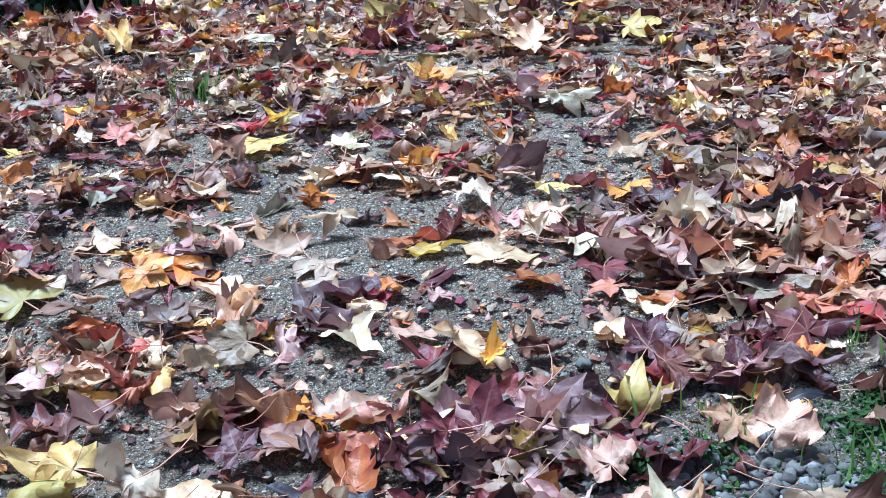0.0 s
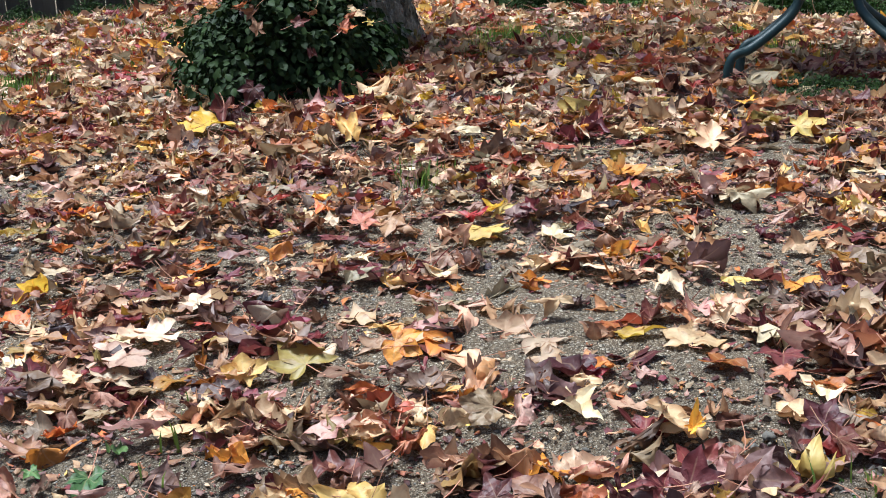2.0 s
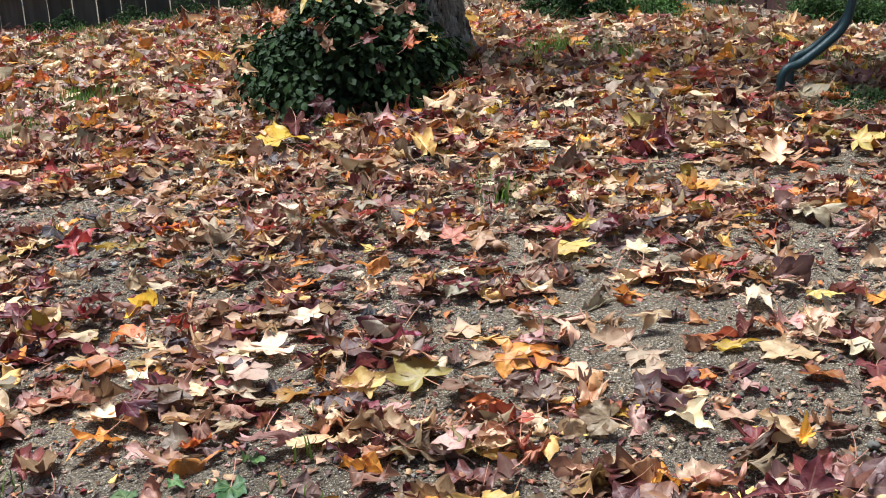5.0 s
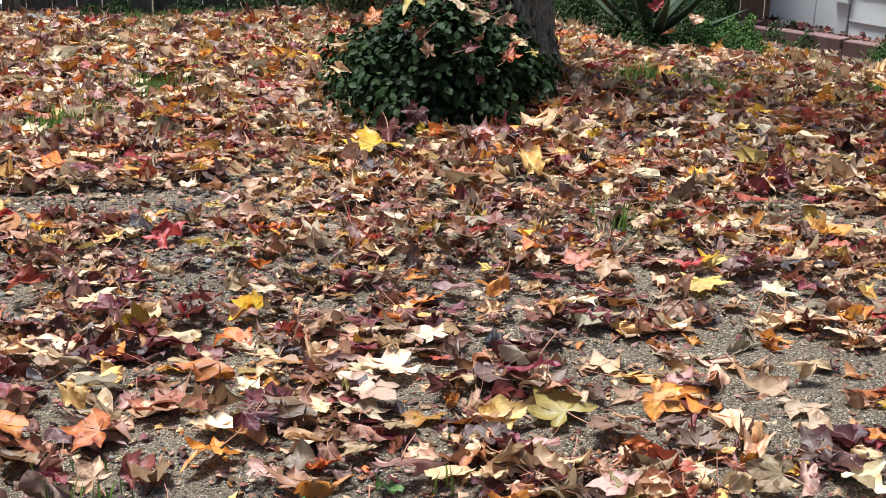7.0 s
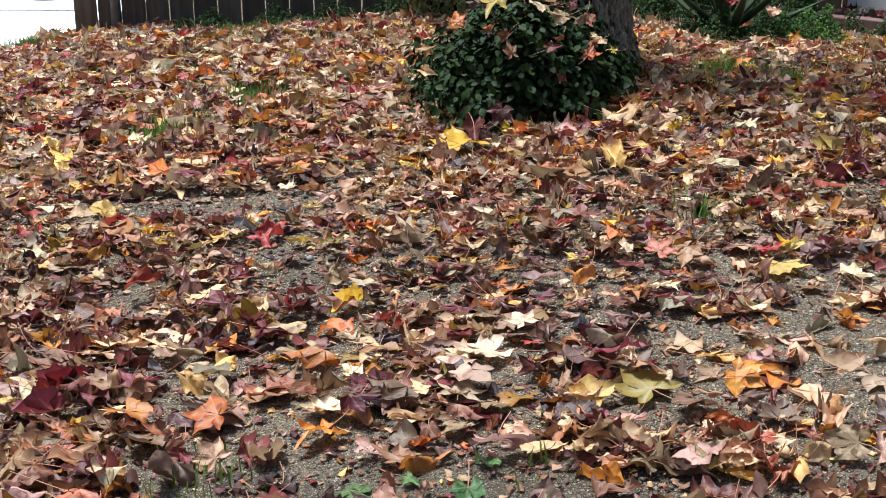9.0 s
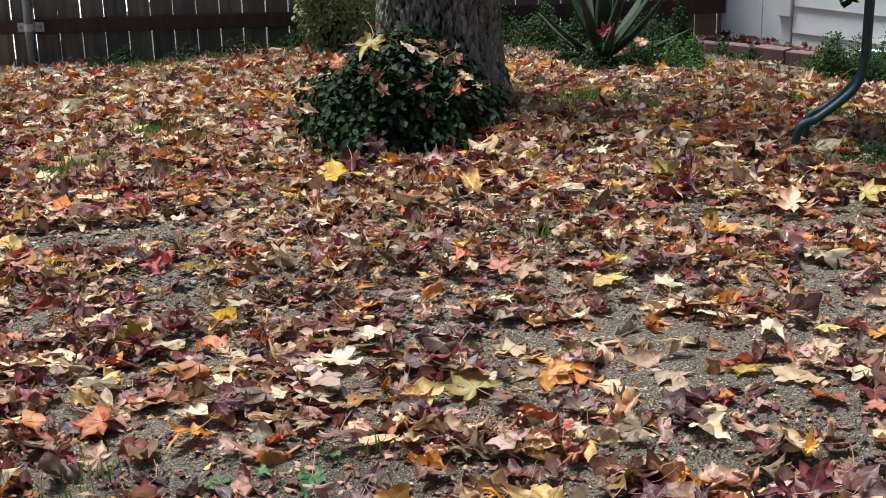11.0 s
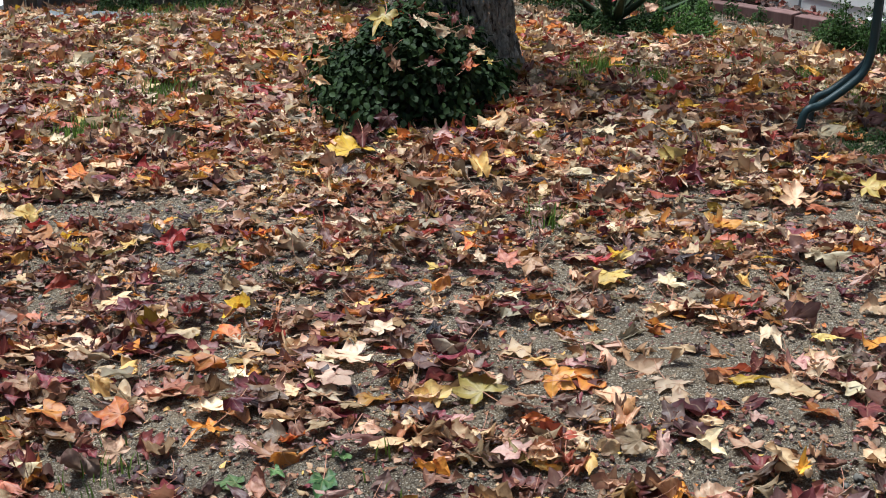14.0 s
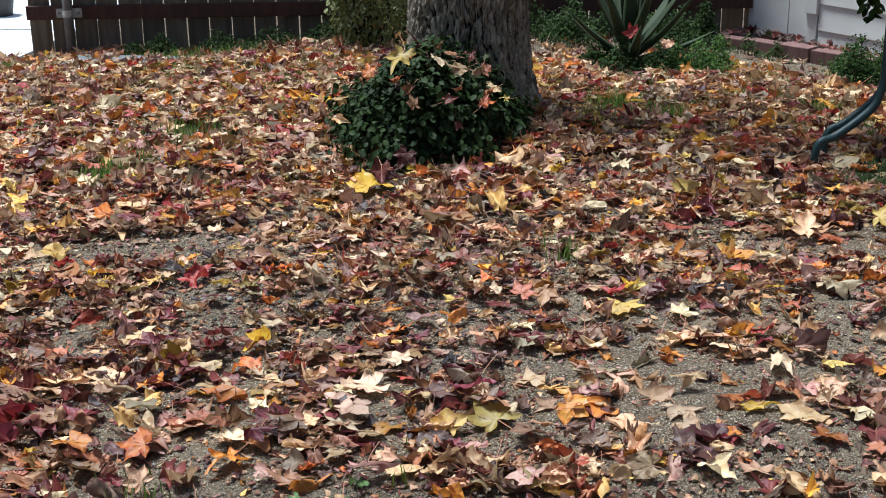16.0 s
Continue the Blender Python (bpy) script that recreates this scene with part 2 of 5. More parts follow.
def plant_material(name, low, high, rough=0.45, through=0.15, spec=0.5):
    """Green leaves; each island its own tone."""
    n = Nodes(name)
    rnd = n.add("ShaderNodeNewGeometry").outputs["Random Per Island"]
    c = n.ramp(rnd, [(0.0, low), (1.0, high)])
    c = n.mix(n.math("MULTIPLY", n.noise(60, detail=3), 0.5), c, low)
    n.base(c, rough, spec=spec)
    n.bump(n.noise(90, detail=2), 0.25, 0.003)
    n.thin(c, through)
    return n.mat


def wood_material(name, dark, light, rough=0.75):
    n = Nodes(name)
    info = n.add("ShaderNodeObjectInfo").outputs["Random"]
    co = n.coords()
    shift = n.add("ShaderNodeVectorMath", {0: co, 1: n.add("ShaderNodeCombineXYZ", {0: n.math("MULTIPLY", info, 37.0), 1: 0.0, 2: n.math("MULTIPLY", info, 91.0)}).outputs[0]}, operation="ADD").outputs[0]
    grain = n.noise(30, shift, detail=5, rough=0.6, stretch=(1, 1, 0.06))
    stain = n.noise(2.2, shift, detail=4)
    c = n.ramp(grain, [(0.3, dark), (0.7, light)])
    c = n.mix(n.math("MULTIPLY", n.ramp(stain, [(0.4, 0.0), (0.7, 1.0)]), 0.5), c, dark)
    tone = n.math("ADD", n.math("MULTIPLY", info, 0.35), 0.8)
    c = n.add("ShaderNodeHueSaturation", {"Value": tone, "Color": c}).outputs[0]
    n.base(c, rough, spec=0.3)
    n.bump(grain, 0.4, 0.003)
    return n.mat


def plain_material(name, colour, other, rough=0.5, metal=0.0, scale=12.0, bump=0.15, spec=0.5, fine=120.0):
    n = Nodes(name)
    a = n.noise(scale, detail=5, rough=0.6)
    b = n.noise(fine, detail=3)
    c = n.mix(n.ramp(a, [(0.35, 0.0), (0.7, 1.0)]), colour, other)
    c = n.mix(n.math("MULTIPLY", b, 0.25), c, other)
    n.base(c, rough, metal, spec)
    n.bump(n.math("ADD", a, b), bump, 0.003)
    return n.mat


SOIL = soil_material()
STEM = stem_material()
BARK = bark_material()
COVER = leaf_material("leaf_litter_mixed", [
    (6, "tan"), (3, "brown"), (5, "cream"), (3, "maroon"), (6, "tan"), (4, "rust"), (4.5, "orange"), (2.5, "pink"), (1, "purple"), (5, "tan"),
    (4, "yellow"), (3, "maroon"), (5, "cream"), (4, "rust"), (3, "red"), (4, "tan"), (1.5, "gold"), (2, "dark"), (2, "pink"), (3, "cream"),
    (2.5, "orange"), (1, "purple"), (4, "rust"), (1.5, "crimson"), (2, "maroon"), (3, "brown")], "island")
COVER_RED = leaf_material("leaf_litter_reddish", [
    (5, "tan"), (4, "pink"), (6, "cream"), (3, "red"), (4, "orange"), (3, "rust"), (7, "cream"), (2, "maroon"), (4, "tan"), (2, "crimson"),
    (3, "pink"), (2, "gold"), (3, "orange"), (2, "yellow"), (2, "brown"), (3, "red"), (4, "tan"), (2, "maroon")], "island")
COVER_DARK = leaf_material("leaf_litter_maroon", [
    (5, "brown"), (4, "tan"), (5, "maroon"), (3, "rust"), (4, "purple"), (3, "pink"), (2, "orange"), (4, "brown"), (2, "crimson"), (3, "tan"),
    (2, "dark"), (3, "maroon"), (2, "rust"), (1, "cream"), (1, "yellow"), (3, "brown")], "island")
LOOSE = {c: leaf_material("leaf_" + c, [(1, c)], "object") for c in LEAF_COLOURS}
BEDLITTER = leaf_material("leaf_litter_dark", [(5, "maroon"), (3, "purple"), (2, "brown"), (4, "dark"), (0.6, "tan"), (1, "red"), (0.5, "pink")], "island")
BUSH_LEAF = plant_material("dark_glossy_leaf", (0.011, 0.021, 0.005), (0.042, 0.070, 0.017), 0.6, 0.14, 0.14)
# near-black colour imitates the shade inside the shrub
BUSH_CORE = plain_material("shrub_inner_shade", (0.02, 0.018, 0.012), (0.035, 0.03, 0.02), 0.9)
SHRUB_LEAF = plant_material("olive_leaf", (0.10, 0.125, 0.03), (0.30, 0.31, 0.10), 0.55, 0.25)
WEED_LEAF = plant_material("weed_leaf", (0.012, 0.026, 0.004), (0.062, 0.115, 0.018), 0.65, 0.2, 0.15)
FRESH_WEED = plant_material("fresh_weed_leaf", (0.03, 0.068, 0.01), (0.15, 0.27, 0.04), 0.6, 0.3, 0.25)
FENCE_WEED = plant_material("dark_groundcover_leaf", (0.014, 0.028, 0.005), (0.045, 0.080, 0.014), 0.65, 0.15, 0.15)
GRASS = plant_material("grass_blade", (0.07, 0.13, 0.02), (0.24, 0.33, 0.06), 0.55, 0.35, 0.3)
PICKET = wood_material("weathered_fence_board", (0.085, 0.066, 0.046), (0.21, 0.168, 0.118))
PALE_PICKET = wood_material("newer_fence_board", (0.22, 0.13, 0.06), (0.36, 0.24, 0.13))
RAIL = wood_material("red_stained_rail", (0.055, 0.025, 0.018), (0.10, 0.05, 0.036))
PIPE = plain_material("galvanised_pipe", (0.26, 0.29, 0.31), (0.16, 0.18, 0.19), 0.5, 0.3, 20)
ZINC = plain_material("zinc_bracket", (0.55, 0.55, 0.52), (0.35, 0.33, 0.3), 0.55, 0.5, 30)
PAINT = plain_material("white_wall_paint", (0.76, 0.75, 0.70), (0.64, 0.62, 0.565), 0.6, 0, 3, 0.08)
GREEN_METAL = plain_material("green_powder_coat", (0.008, 0.028, 0.028), (0.015, 0.04, 0.038), 0.5, 0, 25, 0.1)
DARK_TOP = plain_material("dark_tabletop", (0.02, 0.022, 0.022), (0.035, 0.035, 0.035), 0.45)
BRICK = wood_material("red_paver", (0.13, 0.072, 0.064), (0.25, 0.145, 0.125), 0.92)
CONCRETE = plain_material("pale_concrete", (0.82, 0.82, 0.80), (0.72, 0.72, 0.70), 0.85, 0, 1.5, 0.3, 0.3)
SLAB = plain_material("grey_stone_slab", (0.17, 0.19, 0.19), (0.11, 0.12, 0.12), 0.9, 0, 6, 0.5, 0.3)
STONE = None
BLACK_PLASTIC = plain_material("black_plastic", (0.015, 0.015, 0.016), (0.03, 0.03, 0.03), 0.5)
BOARD = plain_material("whitewashed_board", (0.62, 0.64, 0.63), (0.45, 0.46, 0.45), 0.7, 0, 8, 0.3)


def stone_material():
    n = Nodes("gravel_stone")
    rnd = n.add("ShaderNodeNewGeometry").outputs["Random Per Island"]
    c = n.ramp(rnd, [(0.0, (0.035, 0.03, 0.024)), (0.5, (0.09, 0.08, 0.064)), (0.8, (0.15, 0.137, 0.115)), (1.0, (0.31, 0.295, 0.26))])
    c = n.mix(n.math("MULTIPLY", n.noise(70, detail=4), 0.5), c, (0.13, 0.115, 0.095))
    n.base(c, 0.85, spec=0.3)
    n.bump(n.noise(120), 0.5, 0.003)
    return n.mat


STONE = stone_material()


def aloe_material():
    n = Nodes("aloe_skin")
    c = n.ramp(n.noise(5, detail=4), [(0.3, (0.015, 0.027, 0.011)), (0.7, (0.042, 0.060, 0.028))])
    c = n.mix(n.math("MULTIPLY", n.noise(60, detail=2), 0.3), c, (0.09, 0.10, 0.06))
    n.base(c, 0.6, spec=0.16)
    n.bump(n.noise(40, stretch=(1, 1, 0.2)), 0.2, 0.004)
    return n.mat


ALOE = aloe_material()

# ---------------------------------------------------------------- ground and setting


def spread(near, step, far, growth=1.22):
    """Grid lines: even within near, then wider and wider up to far."""
    a, b = near
    mid = list(np.arange(a, b + 1e-6, step))
    out, d, x = [], step, b
    while x < far:
        d *= growth
        x += d
        out.append(x)
    low, d, x = [], step, a
    while x > -far:
        d *= growth
        x -= d
        low.append(x)
    return low[::-1] + mid + out


def build_ground():
    xs, ys = spread((-2.6, 2.6), 0.05, 900), spread((-2.6, 4.6), 0.05, 900)
    verts = []
    for y in ys:
        for x in xs:
            near = max(0.0, 1 - max(abs(x) - 2.6, abs(y - 1) - 3.6, 0) / 3)
            z = ground_z(x, y) * max(0.0, 1 - max(abs(x) - 8, abs(y) - 14, 0) / 20)
            if near:
                z += near * (0.016 * noise.noise((x * 1.7, y * 1.7, 3)) + 0.006 * noise.noise((x * 9, y * 9, 1)) + 0.003 * noise.noise((x * 24, y * 24, 5)))
            verts.append((x, y, z))
    w, h = len(xs), len(ys)
    i = np.arange(w * h).reshape(h, w)
    faces = np.stack([i[:-1, :-1], i[:-1, 1:], i[1:, 1:], i[1:, :-1]], -1).reshape(-1, 4)
    ob = mesh_obj("ground", verts, faces, [SOIL], smooth=True)
    return tagged(ob, "bare sandy soil with coarse grit under fallen leaves", "ground", kind="structure")


build_ground()


def pebble(rng, size):
    """Vertices and triangles of one stone."""
    bm = bmesh.new()
    bmesh.ops.create_icosphere(bm, subdivisions=1, radius=1)
    seed = rng.random() * 50
    v = np.array([tuple(p.co * (1 + 0.8 * noise.noise(p.co * 1.3 + Vector((seed, 0, 0))))) for p in bm.verts])
    f = np.array([[q.index for q in t.verts] for t in bm.faces])
    bm.free()
    return v * np.array([size * rng.uniform(0.8, 1.3), size * rng.uniform(0.7, 1.0), size * rng.uniform(0.45, 0.75)]), f


def turn_z(a):
    c, s = math.cos(a), math.sin(a)
    return np.array([[c, -s, 0], [s, c, 0], [0, 0, 1]])


def scatter_stones():
    rng = random.Random(21)
    shapes = [pebble(rng, 1.0) for _ in range(12)]
    vs, fs, base = [], [], 0
    spots = []
    for _ in range(10000):
        spots.append((rng.uniform(-1.9, 1.9), rng.uniform(-2.2, 1.2), rng.choice((0.0016, 0.002, 0.0025, 0.003, 0.004, 0.0055))))
    for _ in range(750):
        spots.append((rng.gauss(1.10, 0.22), rng.gauss(-1.72, 0.15), rng.uniform(0.004, 0.012)))
    for _ in range(150):
        spots.append((rng.gauss(0.2, 0.5), rng.gauss(-1.7, 0.3), rng.uniform(0.004, 0.011)))
    for _ in range(120):
        spots.append((rng.uniform(-1.6, -0.7), rng.uniform(-0.4, 0.6), rng.uniform(0.005, 0.014)))
    for x, y, s in spots:
        v, f = rng.choice(shapes)
        vs.append(v * s @ turn_z(rng.uniform(0, 6.3)).T + (x, y, ground_z(x, y) + 0.25 * s))
        fs.append(f + base)
        base += len(v)
    big = []
    for _ in range(8):
        bm = bmesh.new()
        bmesh.ops.create_icosphere(bm, subdivisions=2, radius=1)
        o = Vector((rng.uniform(0, 50), 0, 0))
        v = np.array([tuple(p.co * (1 + 0.75 * noise.noise(p.co * 1.3 + o) + 0.30 * noise.noise(p.co * 3.1 + o))) for p in bm.verts]) * (1.15, 0.9, 0.7)
        big.append((v, np.array([[q.index for q in t.verts] for t in bm.faces])))
        bm.free()
    for _ in range(560):
        x, y, s = rng.gauss(1.08, 0.15), rng.gauss(-1.69, 0.075), rng.uniform(0.0035, 0.0125)
        if rng.random() < 0.12:
            x, y = rng.gauss(0.92, 0.1), rng.gauss(-1.45, 0.05)
        v, f = rng.choice(big)
        vs.append(v * s @ turn_z(rng.uniform(0, 6.3)).T + (x, y, ground_z(x, y) + rng.uniform(0.1, 0.8) * s))
        fs.append(f + base)
        base += len(v)
    ob = mesh_obj("gravel", np.concatenate(vs), np.concatenate(fs), [STONE])
    tagged(ob, "scattered grey and white gravel stones on the soil", "gravel", kind="stuff")


scatter_stones()


def build_drive():
    bm = bmesh.new()
    edge = [(-3.62, 3.3), (-3.56, 3.75), (-3.5, 4.25), (-3.44, 5.2), (-3.3, 9.0), (-3.0, 26.0), (-30.0, 26.0), (-30.0, 2.2), (-5.2, 2.4), (-4.3, 2.8)]
    z = -0.11
    top = [bm.verts.new((x, y, z)) for x, y in edge]
    low = [bm.verts.new((x, y, z - 0.14)) for x, y in edge]
    bm.faces.new(top)
    for i in range(len(edge)):
        j = (i + 1) % len(edge)
        bm.faces.new((top[j], top[i], low[i], low[j]))
    bmesh.ops.recalc_face_normals(bm, faces=bm.faces)
    ob = part("pavement", bm, CONCRETE, None)
    tagged(ob, "sunlit pale concrete driveway beyond the fence", "pavement", kind="structure")
    for y in (5.1, 7.4, 10.2):
        b2 = bmesh.new()
        box(b2, (5.0, 0.018, 0.004), (-5.95, y, z + 0.002))
        part("expansion_joint", b2, SLAB, ob)


build_drive()

FENCE_A, FENCE_D = Vector((-2.97, 4.19, 0)), Vector((1, 0.115, 0)).normalized()
FENCE_TURN = Matrix.Rotation(math.atan2(FENCE_D.y, FENCE_D.x), 4, "Z")
FENCE_N = Vector((FENCE_D.y, -FENCE_D.x, 0))
PITCH = 0.146


def along(s, out=0.0, z=0.0):
    p = FENCE_A + FENCE_D * s + FENCE_N * out
    return Vector((p.x, p.y, z))


def build_fence():
    fence = thing("fence", along(0, 0, -0.05), "dark weathered wooden board fence with narrow light gaps", "fence")
    rng = random.Random(5)
    last = 31
    for k in range(-3, last):
        s = (k + 0.5) * PITCH
        if s > 4.40:
            break
        p = along(s, rng.uniform(-0.002, 0.002))
        g = ground_z(p.x, p.y) + 0.015
        width, top = PITCH - rng.uniform(0.006, 0.011), 1.5
        if k == -1:
            width = PITCH - 0.002
        bm = bmesh.new()
        box(bm, (width, 0.016, top - g), (0, 0, (top - g) / 2 - 0.02), bevel=0.0015)
        for v in bm.verts:
            if v.co.z > top - g - 0.06 and abs(v.co.x) > width * 0.4:
                v.co.z -= 0.035
        pale = s > 4.05
        ob = part("board", bm, PALE_PICKET if pale else PICKET, fence)
        ob.matrix_world = Matrix.Translation((p.x, p.y, g)) @ FENCE_TURN @ Matrix.Rotation(rng.uniform(-0.004, 0.004), 4, "Y")
        ob.parent = fence
        ob.matrix_parent_inverse = Matrix.Translation(-fence.location)
        if pale:
            tagged(ob, "newer honey-coloured fence board")
    for z in (0.185,):
        bm = bmesh.new()
        box(bm, (4.72, 0.038, 0.089), (0, 0, 0), bevel=0.003)
        ob = part("rail", bm, RAIL, fence, "red-brown stained rail")
        ob.matrix_parent_inverse = Matrix.Translation(-fence.location)
        ob.matrix_basis = Matrix.Translation(along(1.92, 0.029, z)) @ FENCE_TURN
    # steel post with its bracket
    post = thing("fence_post", along(-0.165, 0.082, -0.06), "grey galvanised steel pipe post in front of the fence", "post")
    bm = bmesh.new()
    tube(bm, [(0, 0, -0.1), (0, 0, 1.9)], 0.030, 20)
    part("pipe", bm, PIPE, post, smooth=True)
    bm = bmesh.new()
    box(bm, (0.165, 0.004, 0.06), (0, 0.028, 0.245), FENCE_TURN, 0.001)
    tube(bm, [(0, 0, 0.225), (0, 0, 0.27)], 0.0325, 20)
    bracket = part("bracket", bm, ZINC, post, "pale zinc pipe bracket")
    for dx in (-0.062, 0.062):
        bm = bmesh.new()
        bmesh.ops.create_cone(bm, cap_ends=True, segments=6, radius1=0.012, radius2=0.010, depth=0.012, matrix=Matrix.Translation((dx, 0.020, 0.245)) @ Matrix.Rotation(radians(90), 4, "X"))
        part("bolt", bm, PIPE, bracket)


build_fence()

# ---------------------------------------------------------------- house with its raised bed
WALL_A = Vector((1.265, 4.665, 0))
WALL_D = Vector((math.cos(radians(-50)), math.sin(radians(-50)), 0))
WALL_N = Vector((WALL_D.y, -WALL_D.x, 0))
WALL_TURN = Matrix.Rotation(radians(-50), 4, "Z")


def at_wall(s, out, z):
    p = WALL_A + WALL_D * s + WALL_N * out
    return Vector((p.x, p.y, z))


def build_house():
    house = thing("house", (2.0, 4.6, -0.1), "white painted house wall with lap siding and a panel", "house", kind="structure")
    inv = Matrix.Translation(-house.location)

    def piece(name, size, s, out, z, bevel=0.003, label="", tilt=0.0):
        bm = bmesh.new()
        box(bm, size, (0, 0, 0), bevel=bevel)
        ob = part(name, bm, PAINT, house, label)
        ob.matrix_parent_inverse = inv
        ob.matrix_basis = Matrix.Translation(at_wall(s, out, z)) @ WALL_TURN @ Matrix.Rotation(radians(tilt), 4, "X")
        return ob

    piece("wall", (4.4, 0.12, 2.9), 2.2, -0.09, 1.35, 0.004)
    for k, (s, w) in enumerate(((0.165, 0.335), (0.415, 0.15))):
        piece("panel_board", (w, 0.02, 2.2), s, -0.016, 1.0, 0.002, "white vertical panel board")
    piece("corner_trim", (0.10, 0.045, 2.2), 0.53, 0.0, 1.27, 0.003, "white trim board")
    piece("trim_foot", (0.085, 0.03, 0.3), 0.53, -0.012, 0.04, 0.003)
    for k in range(13):
        piece("siding_board", (3.6, 0.016, 0.172), 2.385, -0.008, -0.005 + 0.163 * k, 0.0025, tilt=-4.0)


build_house()


def build_bed():
    """Low paver edging with dark leaf litter behind it."""
    bed = thing("garden_edging", (1.3, 4.1, -0.1), "low edging of weathered red pavers round a bed", "edging", kind="structure")
    inv = Matrix.Translation(-bed.location)
    a, b = Vector((1.03, 4.40, 0)), Vector((2.75, 2.93, 0))
    d = (b - a).normalized()
    turn = Matrix.Rotation(math.atan2(d.y, d.x), 4, "Z")
    nrm = Vector((-d.y, d.x, 0))
    rng = random.Random(8)
    s = 0.0
    while s < (b - a).length - 0.1:
        length = 0.23
        bm = bmesh.new()
        box(bm, (length - 0.012, 0.105, 0.10), (0, 0, 0), bevel=0.006)
        ob = part("paver", bm, BRICK, bed)
        ob.matrix_parent_inverse = inv
        p = a + d * (s + length / 2) + nrm * 0.05
        ob.matrix_basis = Matrix.Translation((p.x, p.y, -0.046 + rng.uniform(-0.008, 0.006))) @ turn @ Matrix.Rotation(rng.uniform(-0.05, 0.05), 4, "Z") @ Matrix.Rotation(rng.uniform(-0.03, 0.03), 4, "X")
        s += length
    for x, y in ((2.05, 3.645), (2.33, 3.605)):
        bm = bmesh.new()
        box(bm, (0.2, 0.1, 0.062), (0, 0, 0), bevel=0.005)
        ob = part("paver", bm, BRICK, bed)
        ob.matrix_parent_inverse = inv
        ob.matrix_basis = Matrix.Translation((x, y, -0.0235)) @ Matrix.Rotation(radians(-8), 4, "Z")
    # short return towards the fence
    for k in range(2):
        bm = bmesh.new()
        box(bm, (0.105, 0.22, 0.10), (0, 0, 0), bevel=0.006)
        ob = part("paver", bm, BRICK, bed)
        ob.matrix_parent_inverse = inv
        ob.matrix_basis = Matrix.Translation((1.10 + 0.16 * k, 4.50 + 0.17 * k, -0.046)) @ Matrix.Rotation(radians(-44), 4, "Z")
    bm = bmesh.new()
    steps = 12
    grid = []
    for i in range(steps + 1):
        row = []
        for j in range(5):
            p = a + d * (i / steps * 2.2) + nrm * (0.09 + 0.62 * j / 4)
            row.append(bm.verts.new((p.x, p.y, -0.045 + 0.02 * noise.noise((p.x * 5, p.y * 5, 2)))))
        grid.append(row)
    for r, q in zip(grid, grid[1:]):
        for j in range(4):
            bm.faces.new((r[j], q[j], q[j + 1], r[j + 1]))
    ob = part("bed_soil", bm, SOIL, bed, "dark soil of the bed")
    ob.matrix_parent_inverse = inv
    return a, d, nrm


BED_A, BED_D, BED_N = build_bed()

# ---------------------------------------------------------------- leaves


def split_faces(v, f, rib):
    """Each triangle into four."""
    mids, out, vs, rs = {}, [], [tuple(p) for p in v], list(rib)

    def mid(a, b):
        key = (min(a, b), max(a, b))
        if key not in mids:
            mids[key] = len(vs)
            vs.append(tuple((np.array(vs[a]) + np.array(vs[b])) / 2))
            rs.append((rs[a] + rs[b]) / 2)
        return mids[key]

    for a, b, c in f:
        ab, bc, ca = mid(a, b), mid(b, c), mid(c, a)
        out += [(a, ab, ca), (ab, b, bc), (ca, bc, c), (ab, bc, ca)]
    return np.array(vs), out, rs


LOBE_SIDE = ((0.34, 0.88), (0.50, 1.0), (0.70, 0.66), (0.86, 0.30))
BROAD_SIDE = ((0.52, 0.95), (0.62, 0.92), (0.78, 0.62), (0.90, 0.30))


